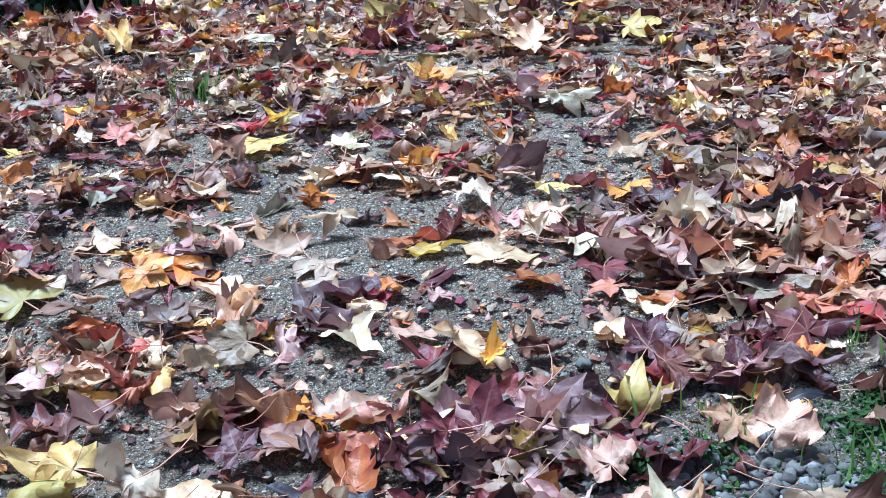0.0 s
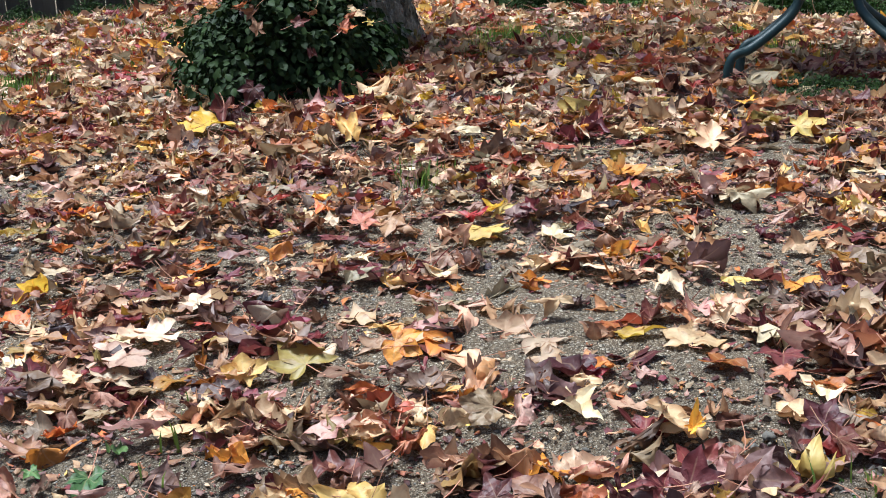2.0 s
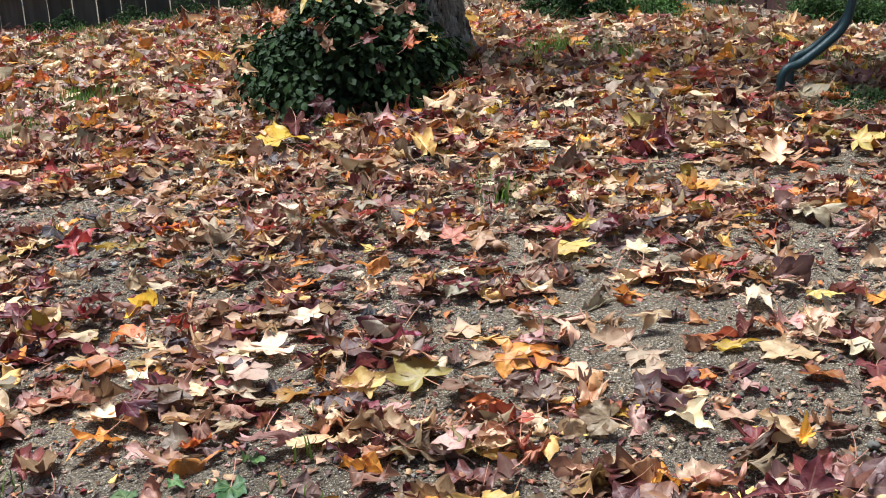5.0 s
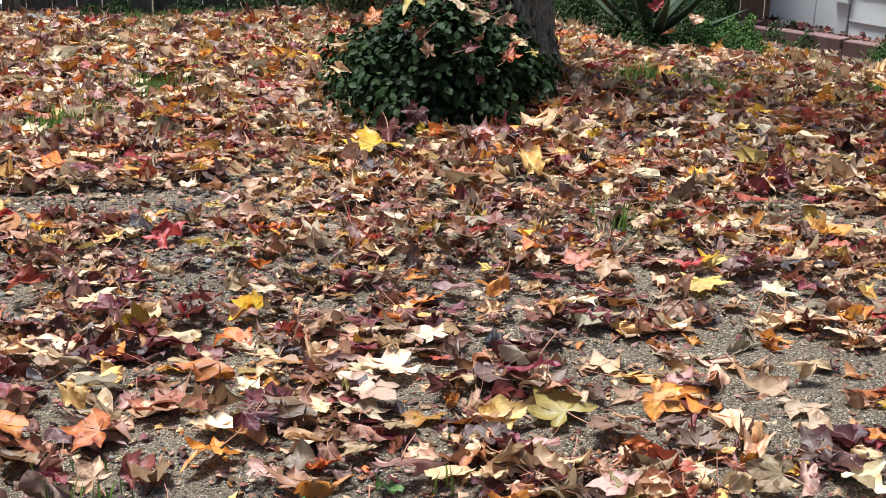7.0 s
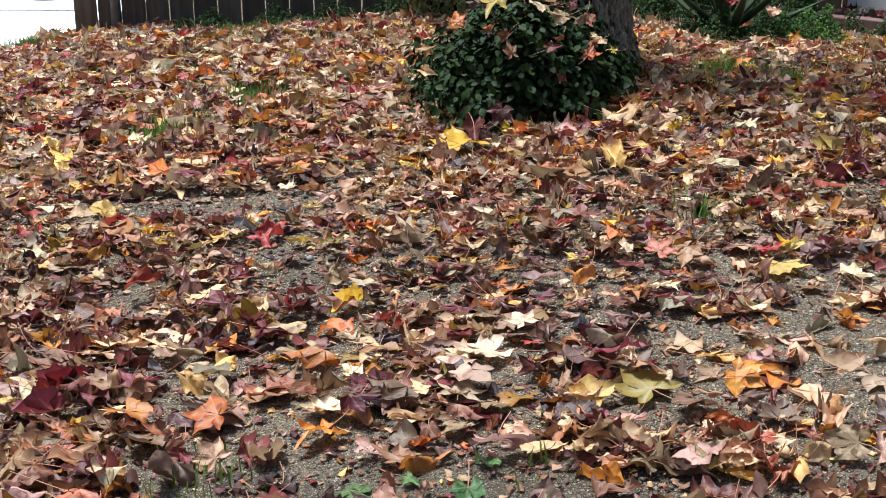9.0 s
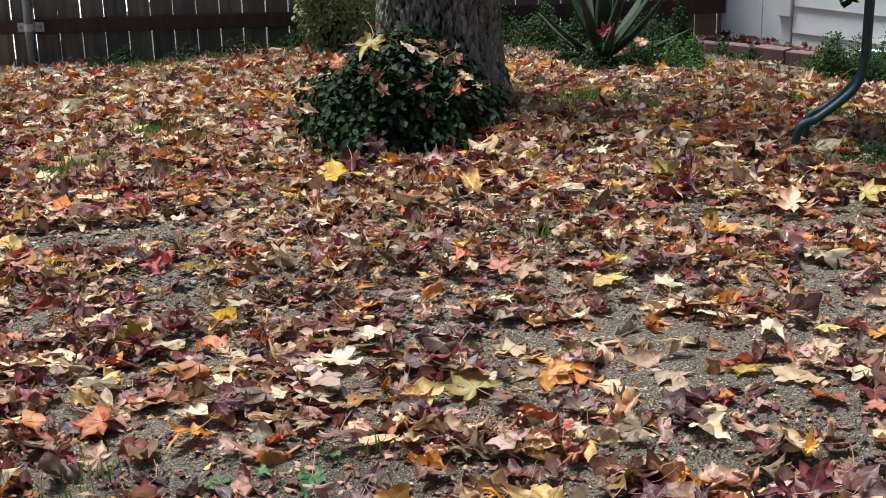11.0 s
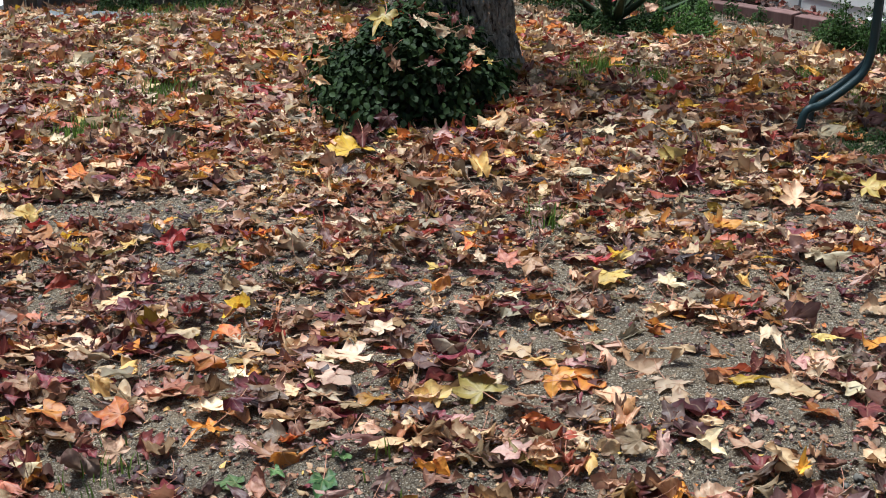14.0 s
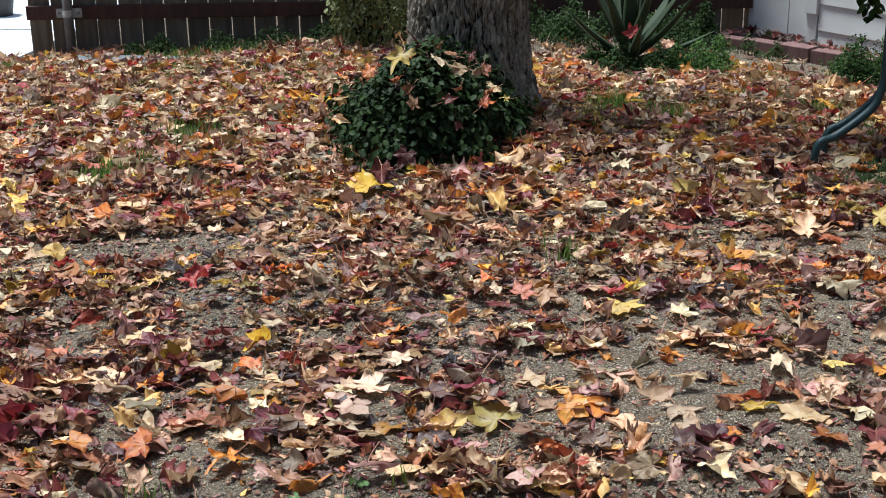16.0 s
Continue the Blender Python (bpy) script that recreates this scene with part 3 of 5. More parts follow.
def leaf_shape(rng, curl, style, fine=False):
    """One lobed leaf, about 1 unit wide, with its stem along -y: verts, faces, material index, flat place, rib."""
    lobes = [(-112, 0.60), (-56, 0.88), (0, 1.0), (56, 0.88), (112, 0.60)] if style != "simple" else [(-24, 0.5), (0, 1.0), (24, 0.5)]
    v, f, rib = [(0.0, 0.0)], [], [1.0]
    ring, axes = [], []
    width = {"star": 0.26, "simple": 0.30, "broad": 0.46, "torn": 0.40}.get(style, 0.33)
    rows = BROAD_SIDE if style in ("broad", "torn") else LOBE_SIDE
    for deg, length in lobes:
        a = radians(deg + rng.uniform(-7, 7))
        length *= rng.uniform(0.88, 1.1) * 0.56
        ux, uy = math.sin(a), math.cos(a)
        px, py = uy, -ux
        w = length * width * rng.uniform(0.85, 1.15)
        axes.append((ux, uy, length, rng.gauss(0.1, 0.7) * curl, rng.uniform(-1.6, 1.8) * curl))
        spine = []
        for t in (0.33, 0.66, 1.0):
            spine.append(len(v))
            v.append((ux * length * t, uy * length * t))
            rib.append(1.0 if t < 1 else 0.7)
        sides = []
        for sgn in (-1, 1):
            row = []
            for t, q in rows:
                j = rng.uniform(-0.05, 0.05)
                row.append(len(v))
                v.append((ux * length * (t + j) + sgn * px * w * q, uy * length * (t + j) + sgn * py * w * q))
                rib.append(0.0)
            sides.append(row)
        s1, s2, s3 = spine
        for (e0, e1, e2, e3), flip in zip(sides, (False, True)):
            tri = [(0, s1, e0), (s1, e1, e0), (s1, s2, e1), (s2, e2, e1), (s2, e3, e2), (s2, s3, e3)]
            f += [t if flip else t[::-1] for t in tri]
        ring.append((sides[0][0], sides[1][0]))
    for (l0, r0), (l1, r1) in zip(ring, ring[1:]):
        f.append((0, l1, r0))
    v = np.array([(x, y, 0.0) for x, y in v])
    if style == "torn":
        f = [t for t in f if rng.random() > 0.3]
    if fine:
        v, f, rib = split_faces(v, f, rib)
    f = list(f)
    uv = v[:, :2].copy()
    # every lobe bends along and across its rib, then the whole leaf rolls
    seed = rng.uniform(0, 90)
    best = np.full(len(v), -9.0)
    lift = np.zeros(len(v))
    pull = np.ones(len(v))
    for ux, uy, length, along_rib, across in axes:
        t = (uv[:, 0] * ux + uv[:, 1] * uy) / length
        q = uv[:, 0] * uy - uv[:, 1] * ux
        cosine = t * length / (np.hypot(uv[:, 0], uv[:, 1]) + 1e-6)
        mine = cosine > best
        tt = np.clip(t, 0, 1.2)
        lift = np.where(mine, length * 0.72 * along_rib * tt ** 2.6 + across * q * q / length * 2.0, lift)
        pull = np.where(mine, 1 - 0.16 * np.minimum(np.abs(along_rib) * tt, 1.6) ** 2, pull)
        best = np.where(mine, cosine, best)
    v[:, :2] *= pull[:, None]
    ripple = np.array([0.17 * noise.noise((x * 3.2 + seed, y * 3.2, seed)) + 0.08 * noise.noise((x * 8, y * 8 + seed, seed)) for x, y in uv])
    v[:, 2] = lift + ripple * (0.45 + 0.9 * curl) - np.array(rib) * 0.018
    bend = (rng.uniform(3.2, 6.4) if curl > 0.9 else curl * rng.uniform(0.3, 1.9)) * rng.choice((-1, 1, 1))
    ang = rng.uniform(0, math.pi)
    ca, sa = math.cos(ang), math.sin(ang)
    p, q = v[:, 0] * ca + v[:, 1] * sa, -v[:, 0] * sa + v[:, 1] * ca
    if abs(bend) > 0.05:
        th, h = p * bend, v[:, 2]
        p, v[:, 2] = (1 / bend - h) * np.sin(th), 1 / bend - (1 / bend - h) * np.cos(th)
    v[:, 0], v[:, 1] = p * ca - q * sa, p * sa + q * ca
    if 0.4 < curl and rng.random() < 0.55:
        # folded along its middle rib
        fold = rng.uniform(0.5, 1.25) * rng.choice((-1, 1, 1))
        v[:, 2] += np.abs(v[:, 0]) * math.sin(fold)
        v[:, 0] *= math.cos(fold)
    if curl > 0.4:
        v[:, 0] *= rng.uniform(0.58, 1.0)
    mats = [0] * len(f)
    # the stem, a thin three-sided rod
    if style != "torn" and rng.random() < 0.6:
        n0 = len(v)
        length, rise, sway = rng.uniform(0.3, 0.68), rng.uniform(-0.02, 0.5) * (0.3 + curl), rng.uniform(-0.3, 0.3)
        base = v[0].copy()
        pts = [base + (sway * t * t, -length * t, rise * t ** 1.5) for t in (0, 0.35, 0.7, 1.0)]
        sv = [(x + 0.009 * math.cos(k * 2.1), y, z + 0.009 * math.sin(k * 2.1)) for x, y, z in pts for k in range(3)]
        v = np.concatenate([v, sv])
        uv = np.concatenate([uv, np.zeros((12, 2))])
        rib = list(rib) + [0.5] * 12
        for a in range(3):
            for k in range(3):
                i0, i1 = n0 + 3 * a + k, n0 + 3 * a + (k + 1) % 3
                f += [(i0, i1, i1 + 3), (i0, i1 + 3, i0 + 3)]
                mats += [1, 1]
    v[:, 2] = (v[:, 2] - np.percentile(v[:, 2], 10)) * (0.75 if curl < 0.4 else 0.62 if curl < 0.9 else 0.66)
    return v, np.array(f), np.array(mats), uv, np.array(rib)


shape_rng = random.Random(77)


def leaf_pools(fine):
    r = shape_rng
    return {"flat": [leaf_shape(r, r.uniform(0.10, 0.32), r.choice(("star", "star", "maple")), fine) for _ in range(24)],
            "cupped": [leaf_shape(r, r.uniform(0.45, 0.85), r.choice(("star", "star", "maple", "maple", "broad")), fine) for _ in range(34)],
            "curled": [leaf_shape(r, r.uniform(0.92, 1.2), r.choice(("maple", "star", "star", "star", "broad")), fine) for _ in range(30)],
            "torn": [leaf_shape(r, r.uniform(0.4, 0.9), "torn", fine) for _ in range(12)],
            "wide": [leaf_shape(r, r.uniform(0.5, 0.88), r.choice(("broad", "maple")), fine) for _ in range(20)],
            "simple": [leaf_shape(r, r.uniform(0.2, 0.7), "simple", fine) for _ in range(10)]}


FINE, PLAIN = leaf_pools(True), leaf_pools(False)
FLAT, CURLED, TORN = PLAIN["flat"], PLAIN["cupped"], PLAIN["torn"]

# bare places in the litter: x, y, half length, half width
BARE = [(-1.44, 0.31, 0.41, 0.14), (-1.04, -0.35, 0.16, 0.12), (-0.95, -0.82, 0.15, 0.15), (-0.40, -1.07, 0.08, 0.11), (-0.97, -1.12, 0.07, 0.12), (-0.87,
        -1.33, 0.14, 0.11), (-0.22, -0.39, 0.14, 0.10), (-0.01, -0.76, 0.15, 0.12), (0.37, -0.72, 0.26, 0.16), (0.72, -1.07, 0.17, 0.17), (0.37, -0.98, 0.22,
        0.11), (0.96, -0.52, 0.12, 0.27), (0.38, -1.33, 0.15, 0.09), (-0.38, -1.38, 0.10, 0.08), (0.66, 0.32, 0.16, 0.16), (1.13, 0.32, 0.13, 0.15), (-0.71,
        -0.46, 0.14, 0.08), (-0.30, -0.65, 0.09, 0.11), (-1.72, 0.29, 0.21, 0.08), (0.10, -0.29, 0.07, 0.11), (-0.35, -1.4, 0.40, 0.10), (0.15, -1.6, 0.35,
        0.08), (1.08, -1.66, 0.32, 0.10), (0.75, -1.2, 0.3, 0.08)]


# places that stay green: x, y, half width
GREEN = [(0.28, 2.12, 0.12), (0.55, 2.0, 0.09), (1.3, 2.3, 0.1), (0.86, 3.18, 0.14), (0.4, 3.1, 0.2), (0.6, 3.05, 0.18), (1.6, 3.5, 0.3), (1.85, 3.3, 0.3),
         (1.45, 1.15, 0.2), (1.13, 1.22, 0.13), (1.2, 1.45, 0.1), (1.8, 1.1, 0.1), (1.3, 2.3, 0.1), (-1.7, 1.7, 0.12), (-1.9, 1.2, 0.12), (-2.2, 3.95, 0.5), (-1.5, 4.05, 0.35), (-3.5, 3.5, 0.2)]


def litter_density(x, y):
    """Share of the ground that leaves cover."""
    d = clamp(0.90 + 0.2 * y, 0.80, 1.05)
    d += 0.35 * noise.noise((x * 1.5, y * 2.6, 8)) + 0.25 * noise.noise((x * 4, y * 5, 4))
    if x < -0.7 and y < 0:
        d += 0.18
    for cx, cy, a, b in BARE:
        q = ((x - cx) / a) ** 2 + ((y - cy) / b) ** 2
        if q < 1.6:
            d = min(d, 0.12 + 0.6 * max(0.0, q - 0.5))
    if math.hypot(x + 0.4, y - 2.0) < 0.3:
        return 0.0
    if x > -0.3:
        d *= clamp(1 - 1.1 * (y - 3.0 + 0.15 * x), 0.12, 1)
    for cx, cy, a in GREEN:
        if abs(x - cx) < a and abs(y - cy) < a:
            d *= 0.35
    q = Vector((x, y, 0)) - BED_A
    if -0.3 < q.dot(BED_N) and q.dot(BED_D) > -0.2:
        d *= 0.4
    return clamp(d, 0.13, 1.0) if y < 2 else clamp(d, 0.04, 1.0)


def in_yard(x, y):
    """True where leaves lie: this side of the fence, the bed and the drive."""
    if (Vector((x, y, 0)) - FENCE_A).dot(FENCE_N) < 0.05:
        return False
    q = Vector((x, y, 0)) - BED_A
    if q.dot(BED_N) > -0.04 and q.dot(BED_D) > -0.1:
        return False
    return x > -3.62 + 0.12 * (y - 3.3)


def leaf_turn(yaw, tilt, lean):
    """Rotation by a tilt about a level axis of direction lean, after a yaw."""
    return np.array((Matrix.Rotation(tilt, 3, (math.cos(lean), math.sin(lean), 0)) @ Matrix.Rotation(yaw, 3, "Z")))


# the wind has pushed the leaves: they lie a little raised on its side and are folded along it
WIND = np.array(Matrix.Rotation(-0.10, 3, "X")) @ np.diag((1.08, 0.80, 0.95))


class Heap:
    """Gathers leaves into one mesh."""

    def __init__(self):
        self.v, self.f, self.m, self.uv, self.rib, self.count = [], [], [], [], [], 0

    def put(self, shape, size, place, turn):
        v, f, m, uv, rib = shape
        self.v.append(v * size @ turn.T + place)
        self.f.append(f + self.count)
        self.m.append(m)
        self.uv.append(uv)
        self.rib.append(rib)
        self.count += len(v)

    def build(self, name, blade):
        return mesh_obj(name, np.concatenate(self.v), np.concatenate(self.f), [blade, STEM], np.concatenate(self.m), True, np.concatenate(self.uv), {"rib": np.concatenate(self.rib)})


litter = thing("leaf_litter", (0, 0, 0), "fallen autumn leaves in tan, maroon, orange and yellow covering the ground", "leaves", kind="stuff")


def build_litter():
    rng = random.Random(3)
    heap, red, dim = Heap(), Heap(), Heap()
    placed = 0
    tries = 0
    while placed < 19500 and tries < 160000:
        tries += 1
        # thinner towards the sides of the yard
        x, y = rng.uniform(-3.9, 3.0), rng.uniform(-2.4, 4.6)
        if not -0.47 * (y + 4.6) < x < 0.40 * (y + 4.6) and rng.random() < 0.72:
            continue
        d = litter_density(x, y)
        if not in_yard(x, y) or rng.random() > d ** 1.25 * (0.85 if y > 1.5 else 1.0):
            continue
        if any(abs(x - cx) < 0.5 * q and -0.85 * q < y - cy < 0.3 * q for cx, cy, q in CLEAR):
            continue
        pick = rng.random()
        kind = "flat" if pick < 0.10 else "cupped" if pick < 0.44 else "curled" if pick < 0.78 else "torn" if pick < 0.93 else "simple"
        if y < -0.7 and rng.random() < 0.4:
            kind = "wide"
        pool = (FINE if y < -1.15 else PLAIN)[kind]
        size = rng.uniform(0.062, 0.142) * (1.3 if y < -1.3 else 1.16 if y < -0.4 or y > 0.3 else 1.0) * (0.7 if kind == "torn" else 1.3 if kind == "wide" else 1.0)
        size = min(size, 0.175)
        lift = rng.uniform(0.002, 0.008 + 0.045 * d ** 2)
        tilt = abs(rng.gauss(0, 0.10 + 0.16 * d))
        into = heap
        if rng.random() < clamp((y - 0.2) * 0.6, 0, 1) * clamp(0.6 - 0.4 * x, 0.4, 0.95):
            into = red
        elif rng.random() < clamp(0.1 - y, 0, 0.75) * clamp(0.7 - 0.8 * x, 0.35, 1.0):
            into = dim
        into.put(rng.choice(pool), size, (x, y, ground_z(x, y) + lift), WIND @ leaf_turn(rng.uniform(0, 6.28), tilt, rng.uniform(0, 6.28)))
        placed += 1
    # the yard goes on behind and beside
    for _ in range(24000):
        x, y = rng.uniform(-6.0, 5.0), rng.uniform(-7.0, 4.5)
        if -3.6 < x < 3.0 and y > -2.4 or not in_yard(x, y) or x > 2.6 and y > 1.5:
            continue
        away = math.hypot(max(-3.6 - x, x - 3.0, 0), max(-2.4 - y, 0))
        if rng.random() > (0.16 + 0.84 * math.exp(-away / 0.55)) * (0.85 + noise.noise((x * 1.3, y * 1.3, 4))):
            continue
        rng.choice((heap, dim)).put(rng.choice(PLAIN[rng.choice(("simple", "torn", "torn"))]), rng.uniform(0.09, 0.17), (x, y, ground_z(x, y) + rng.uniform(0.005, 0.03)), leaf_turn(rng.uniform(0, 6.28), abs(rng.gauss(0, 0.3)), rng.uniform(0, 6.28)))
    # crumbs of broken leaf on the bare soil
    bits = []
    for _ in range(14):
        ring = [(math.cos(a) * r, math.sin(a) * r * 0.6, rng.uniform(-0.1, 0.25)) for a, r in [(k * 1.047 + rng.uniform(-0.3, 0.3), rng.uniform(0.2, 0.6)) for k in range(6)]]
        bits.append((np.array([(0, 0, 0.12)] + ring), np.array([(0, k + 1, (k + 1) % 6 + 1) for k in range(6)]), np.zeros(6, int), np.array([(0.0, 0.0)] + [q[:2] for q in ring]), np.array([0.6] + [0.0] * 6)))
    for _ in range(23000):
        x, y = rng.uniform(-1.9, 1.9), rng.uniform(-2.2, 1.0)
        (dim if rng.random() < 0.94 else heap).put(rng.choice(bits), 0.006 + 0.036 * rng.random() ** 1.8, (x, y, ground_z(x, y) + 0.005), leaf_turn(rng.uniform(0, 6.28), rng.uniform(0, 0.4), rng.uniform(0, 6.28)))
    for some, blade in ((heap, COVER), (red, COVER_RED), (dim, COVER_DARK)):
        ob = some.build("leaf_cover", blade)
        ob.parent = litter
        tagged(ob, kind="stuff")


LEAF_MESHES = {}
lay_rng = random.Random(12)
CLEAR = []


def leaf_object(colour, way, x, y, z, size, yaw, tilt, lean, parent):
    pool = {"flat": FINE["flat"][:8] + FINE["cupped"][:26], "upright": FINE["flat"][:8] + FINE["cupped"][:16], "curled": FINE["curled"] + FINE["wide"], "cupped": FINE["cupped"], "open": FINE["flat"][:10]}[way]
    k = lay_rng.randrange(len(pool))
    key = (way, k, colour)
    if key not in LEAF_MESHES:
        v, f, m, uv, rib = pool[k]
        first = mesh_obj("leaf", v, f, [LOOSE[colour], STEM], m, True, uv, {"rib": rib})
        LEAF_MESHES[key] = first.data
        ob = first
    else:
        ob = new("leaf", LEAF_MESHES[key])
    ob.parent = parent
    turn = Matrix([list(r) for r in leaf_turn(radians(yaw), tilt, lean)]).to_4x4()
    ob.matrix_basis = Matrix.Translation((x, y, z)) @ turn @ Matrix.Diagonal((size, size, size, 1))
    return ob


LEAF_LABEL = {"cream": "pale cream dry leaf", "yellow": "soft yellow leaf", "gold": "bright golden yellow leaf", "orange": "orange autumn leaf",
              "red": "bright red leaf", "crimson": "deep crimson leaf", "maroon": "dark maroon leaf", "purple": "dull purple leaf", "pink": "faded pink leaf", "tan": "dry tan leaf",
              "brown": "curled brown leaf", "rust": "rust-brown leaf", "dark": "dark withered leaf", "black": "blackened wet leaf", "green": "leaf still green"}


def lay(colour, way, x, y, size, yaw, free=True):
    """One leaf that can be told apart, on top of the litter; free: nothing lies over it."""
    if free:
        CLEAR.append((x, y, size))
    tilt, lean = {"flat": (lay_rng.uniform(-0.26, 0.06), lay_rng.uniform(-0.5, 0.5)), "upright": (lay_rng.uniform(0.35, 0.8), lay_rng.uniform(-0.6, 0.6)),
                  "curled": (lay_rng.uniform(0, 0.8), lay_rng.uniform(0, 6.28)), "open": (lay_rng.uniform(0.0, 0.25), lay_rng.uniform(-0.5, 0.5))}[way]
    lift = {"flat": 0.012, "upright": 0.015 + 0.2 * size, "curled": 0.008, "open": 0.016}[way] + 0.008 * litter_density(x, y)
    tagged(leaf_object(colour, way, x, y, ground_z(x, y) + lift, size * 1.12, yaw, tilt, lean, litter), LEAF_LABEL[colour])


lay("red", "upright", -0.60, 1.05, 0.11, 120)
lay("crimson", "upright", -0.68, 0.93, 0.19, 185)
lay("gold", "open", -0.71, 0.80, 0.24, 20)
lay("cream", "flat", 0.30, 1.13, 0.163, 202)
lay("gold", "upright", 0.13, 1.83, 0.088, 245)
lay("gold", "flat", 0.34, 1.67, 0.101, 79)
lay("gold", "upright", 1.37, 2.23, 0.150, 46)
lay("gold", "flat", 1.45, 2.05, 0.147, 34)
lay("yellow", "flat", 0.75, 1.71, 0.071, 10)
lay("orange", "upright", -1.28, 1.83, 0.119, 205)
lay("red", "flat", -2.02, 1.25, 0.147, 281)
lay("cream", "flat", -1.56, 1.13, 0.148, 148)
lay("yellow", "upright", -0.18, 0.50, 0.193, 30)
lay("cream", "flat", 0.20, 0.61, 0.175, 113)
lay("yellow", "upright", 1.23, 0.50, 0.136, 266)
lay("tan", "upright", 0.04, 0.85, 0.100, 274)
lay("tan", "upright", 0.72, 0.93, 0.101, 184)
lay("yellow", "flat", -0.87, 0.62, 0.108, 141)
lay("tan", "flat", -1.11, 0.54, 0.129, 88)
lay("tan", "upright", 0.95, 0.33, 0.156, 54)
lay("maroon", "upright", 0.84, 0.94, 0.090, 134)
lay("gold", "upright", -0.46, -0.01, 0.105, 109)
lay("cream", "flat", -0.43, -0.10, 0.085, 13)
lay("red", "curled", -1.23, -0.03, 0.178, 328)
lay("gold", "flat", -1.10, -0.07, 0.119, 133)
lay("yellow", "flat", -0.69, -0.03, 0.096, 139)
lay("cream", "flat", -0.75, -0.09, 0.161, 99)
lay("pink", "flat", -1.09, 0.28, 0.112, 84)
lay("tan", "flat", -0.92, 0.23, 0.111, 158)
lay("yellow", "flat", -1.83, 0.30, 0.177, 148)
lay("rust", "upright", -0.07, -0.26, 0.112, 321)
lay("yellow", "flat", 0.01, -0.11, 0.071, 190)
lay("tan", "flat", 0.20, -0.06, 0.116, 44)
lay("dark", "flat", 0.05, 0.15, 0.102, 310)
lay("yellow", "flat", 0.26, -0.28, 0.170, 172)
lay("cream", "flat", 0.44, -0.36, 0.167, 343)
lay("yellow", "flat", 0.67, -0.30, 0.110, 198)
lay("cream", "flat", 0.95, -0.14, 0.173, 259)
lay("pink", "upright", 1.05, -0.30, 0.109, 127)
lay("tan", "curled", 1.07, -0.46, 0.119, 91)
lay("orange", "flat", -0.26, -0.38, 0.132, 126)
lay("purple", "flat", -0.40, -0.38, 0.159, 242)
lay("purple", "flat", 0.25, -0.49, 0.145, 143)
lay("brown", "curled", 0.07, -0.28, 0.152, 45)
lay("cream", "flat", -0.06, -0.57, 0.127, 280)
lay("pink", "flat", -0.13, -0.64, 0.125, 153)
lay("black", "flat", -0.27, -0.67, 0.126, 3)
lay("gold", "flat", -0.87, -0.50, 0.165, 149)
lay("tan", "flat", -0.61, -0.62, 0.081, 293)
lay("cream", "flat", 0.71, -0.66, 0.183, 159)
lay("yellow", "flat", 0.85, -0.66, 0.122, 260)
lay("tan", "upright", 0.45, -0.82, 0.134, 99)
lay("cream", "flat", 0.39, -0.93, 0.146, 211)
lay("tan", "flat", 0.40, -1.02, 0.135, 216)
lay("red", "upright", -1.51, -0.41, 0.171, 306)
lay("orange", "flat", -1.72, -0.12, 0.125, 147)
lay("tan", "flat", -1.31, -0.78, 0.157, 220)
lay("yellow", "upright", -1.20, -0.97, 0.157, 231)
lay("orange", "upright", -1.08, -1.13, 0.128, 82)
lay("cream", "flat", -0.48, -0.81, 0.180, 119)
lay("red", "flat", -0.39, -0.76, 0.068, 156)
lay("orange", "curled", -0.76, -0.88, 0.080, 132)
lay("cream", "flat", -0.81, -0.90, 0.119, 22)
lay("yellow", "open", -0.11, -1.02, 0.20, 41)
lay("pink", "flat", -0.04, -0.94, 0.121, 23)
lay("orange", "upright", 0.08, -0.96, 0.115, 236)
lay("purple", "flat", -0.28, -0.91, 0.102, 320)
lay("orange", "flat", -0.82, -1.17, 0.175, 143)
lay("crimson", "upright", -0.78, -1.10, 0.14, 265)
lay("brown", "upright", 0.09, -1.09, 0.096, 273)
lay("rust", "upright", -0.01, -1.23, 0.064, 331)
lay("cream", "flat", 0.45, -1.23, 0.157, 241)
lay("tan", "flat", 0.57, -1.24, 0.106, 358)
lay("yellow", "curled", 0.18, -1.31, 0.126, 175)
lay("tan", "upright", 0.30, -1.26, 0.120, 74)
lay("tan", "flat", 0.72, -0.97, 0.159, 344)
lay("orange", "flat", 0.80, -1.06, 0.136, 100)
lay("orange", "flat", 0.54, -1.08, 0.089, 34)
lay("pink", "flat", 0.61, -1.09, 0.076, 211)
lay("brown", "curled", 0.79, -1.31, 0.131, 103)
lay("tan", "flat", 0.88, -1.28, 0.097, 325)
lay("gold", "upright", 0.68, -1.375, 0.105, 323)
lay("tan", "flat", 0.74, -1.47, 0.112, 225)
lay("pink", "flat", 0.09, -1.42, 0.177, 141)
lay("green", "flat", -0.71, -1.40, 0.098, 94)
lay("green", "flat", -0.49, -1.39, 0.139, 182)
lay("green", "flat", -0.62, -1.35, 0.078, 223)
lay("purple", "curled", -0.79, -1.44, 0.097, 301)
lay("purple", "curled", -0.36, -1.50, 0.114, 164)
lay("purple", "flat", -0.57, -1.26, 0.094, 324)
lay("pink", "upright", -0.47, -1.50, 0.115, 285)
lay("brown", "flat", -1.21, -1.20, 0.142, 101)
lay("pink", "curled", -1.12, -1.34, 0.172, 165)
lay("tan", "upright", -1.04, -1.30, 0.104, 51)
lay("tan", "flat", -0.34, -1.25, 0.137, 31)
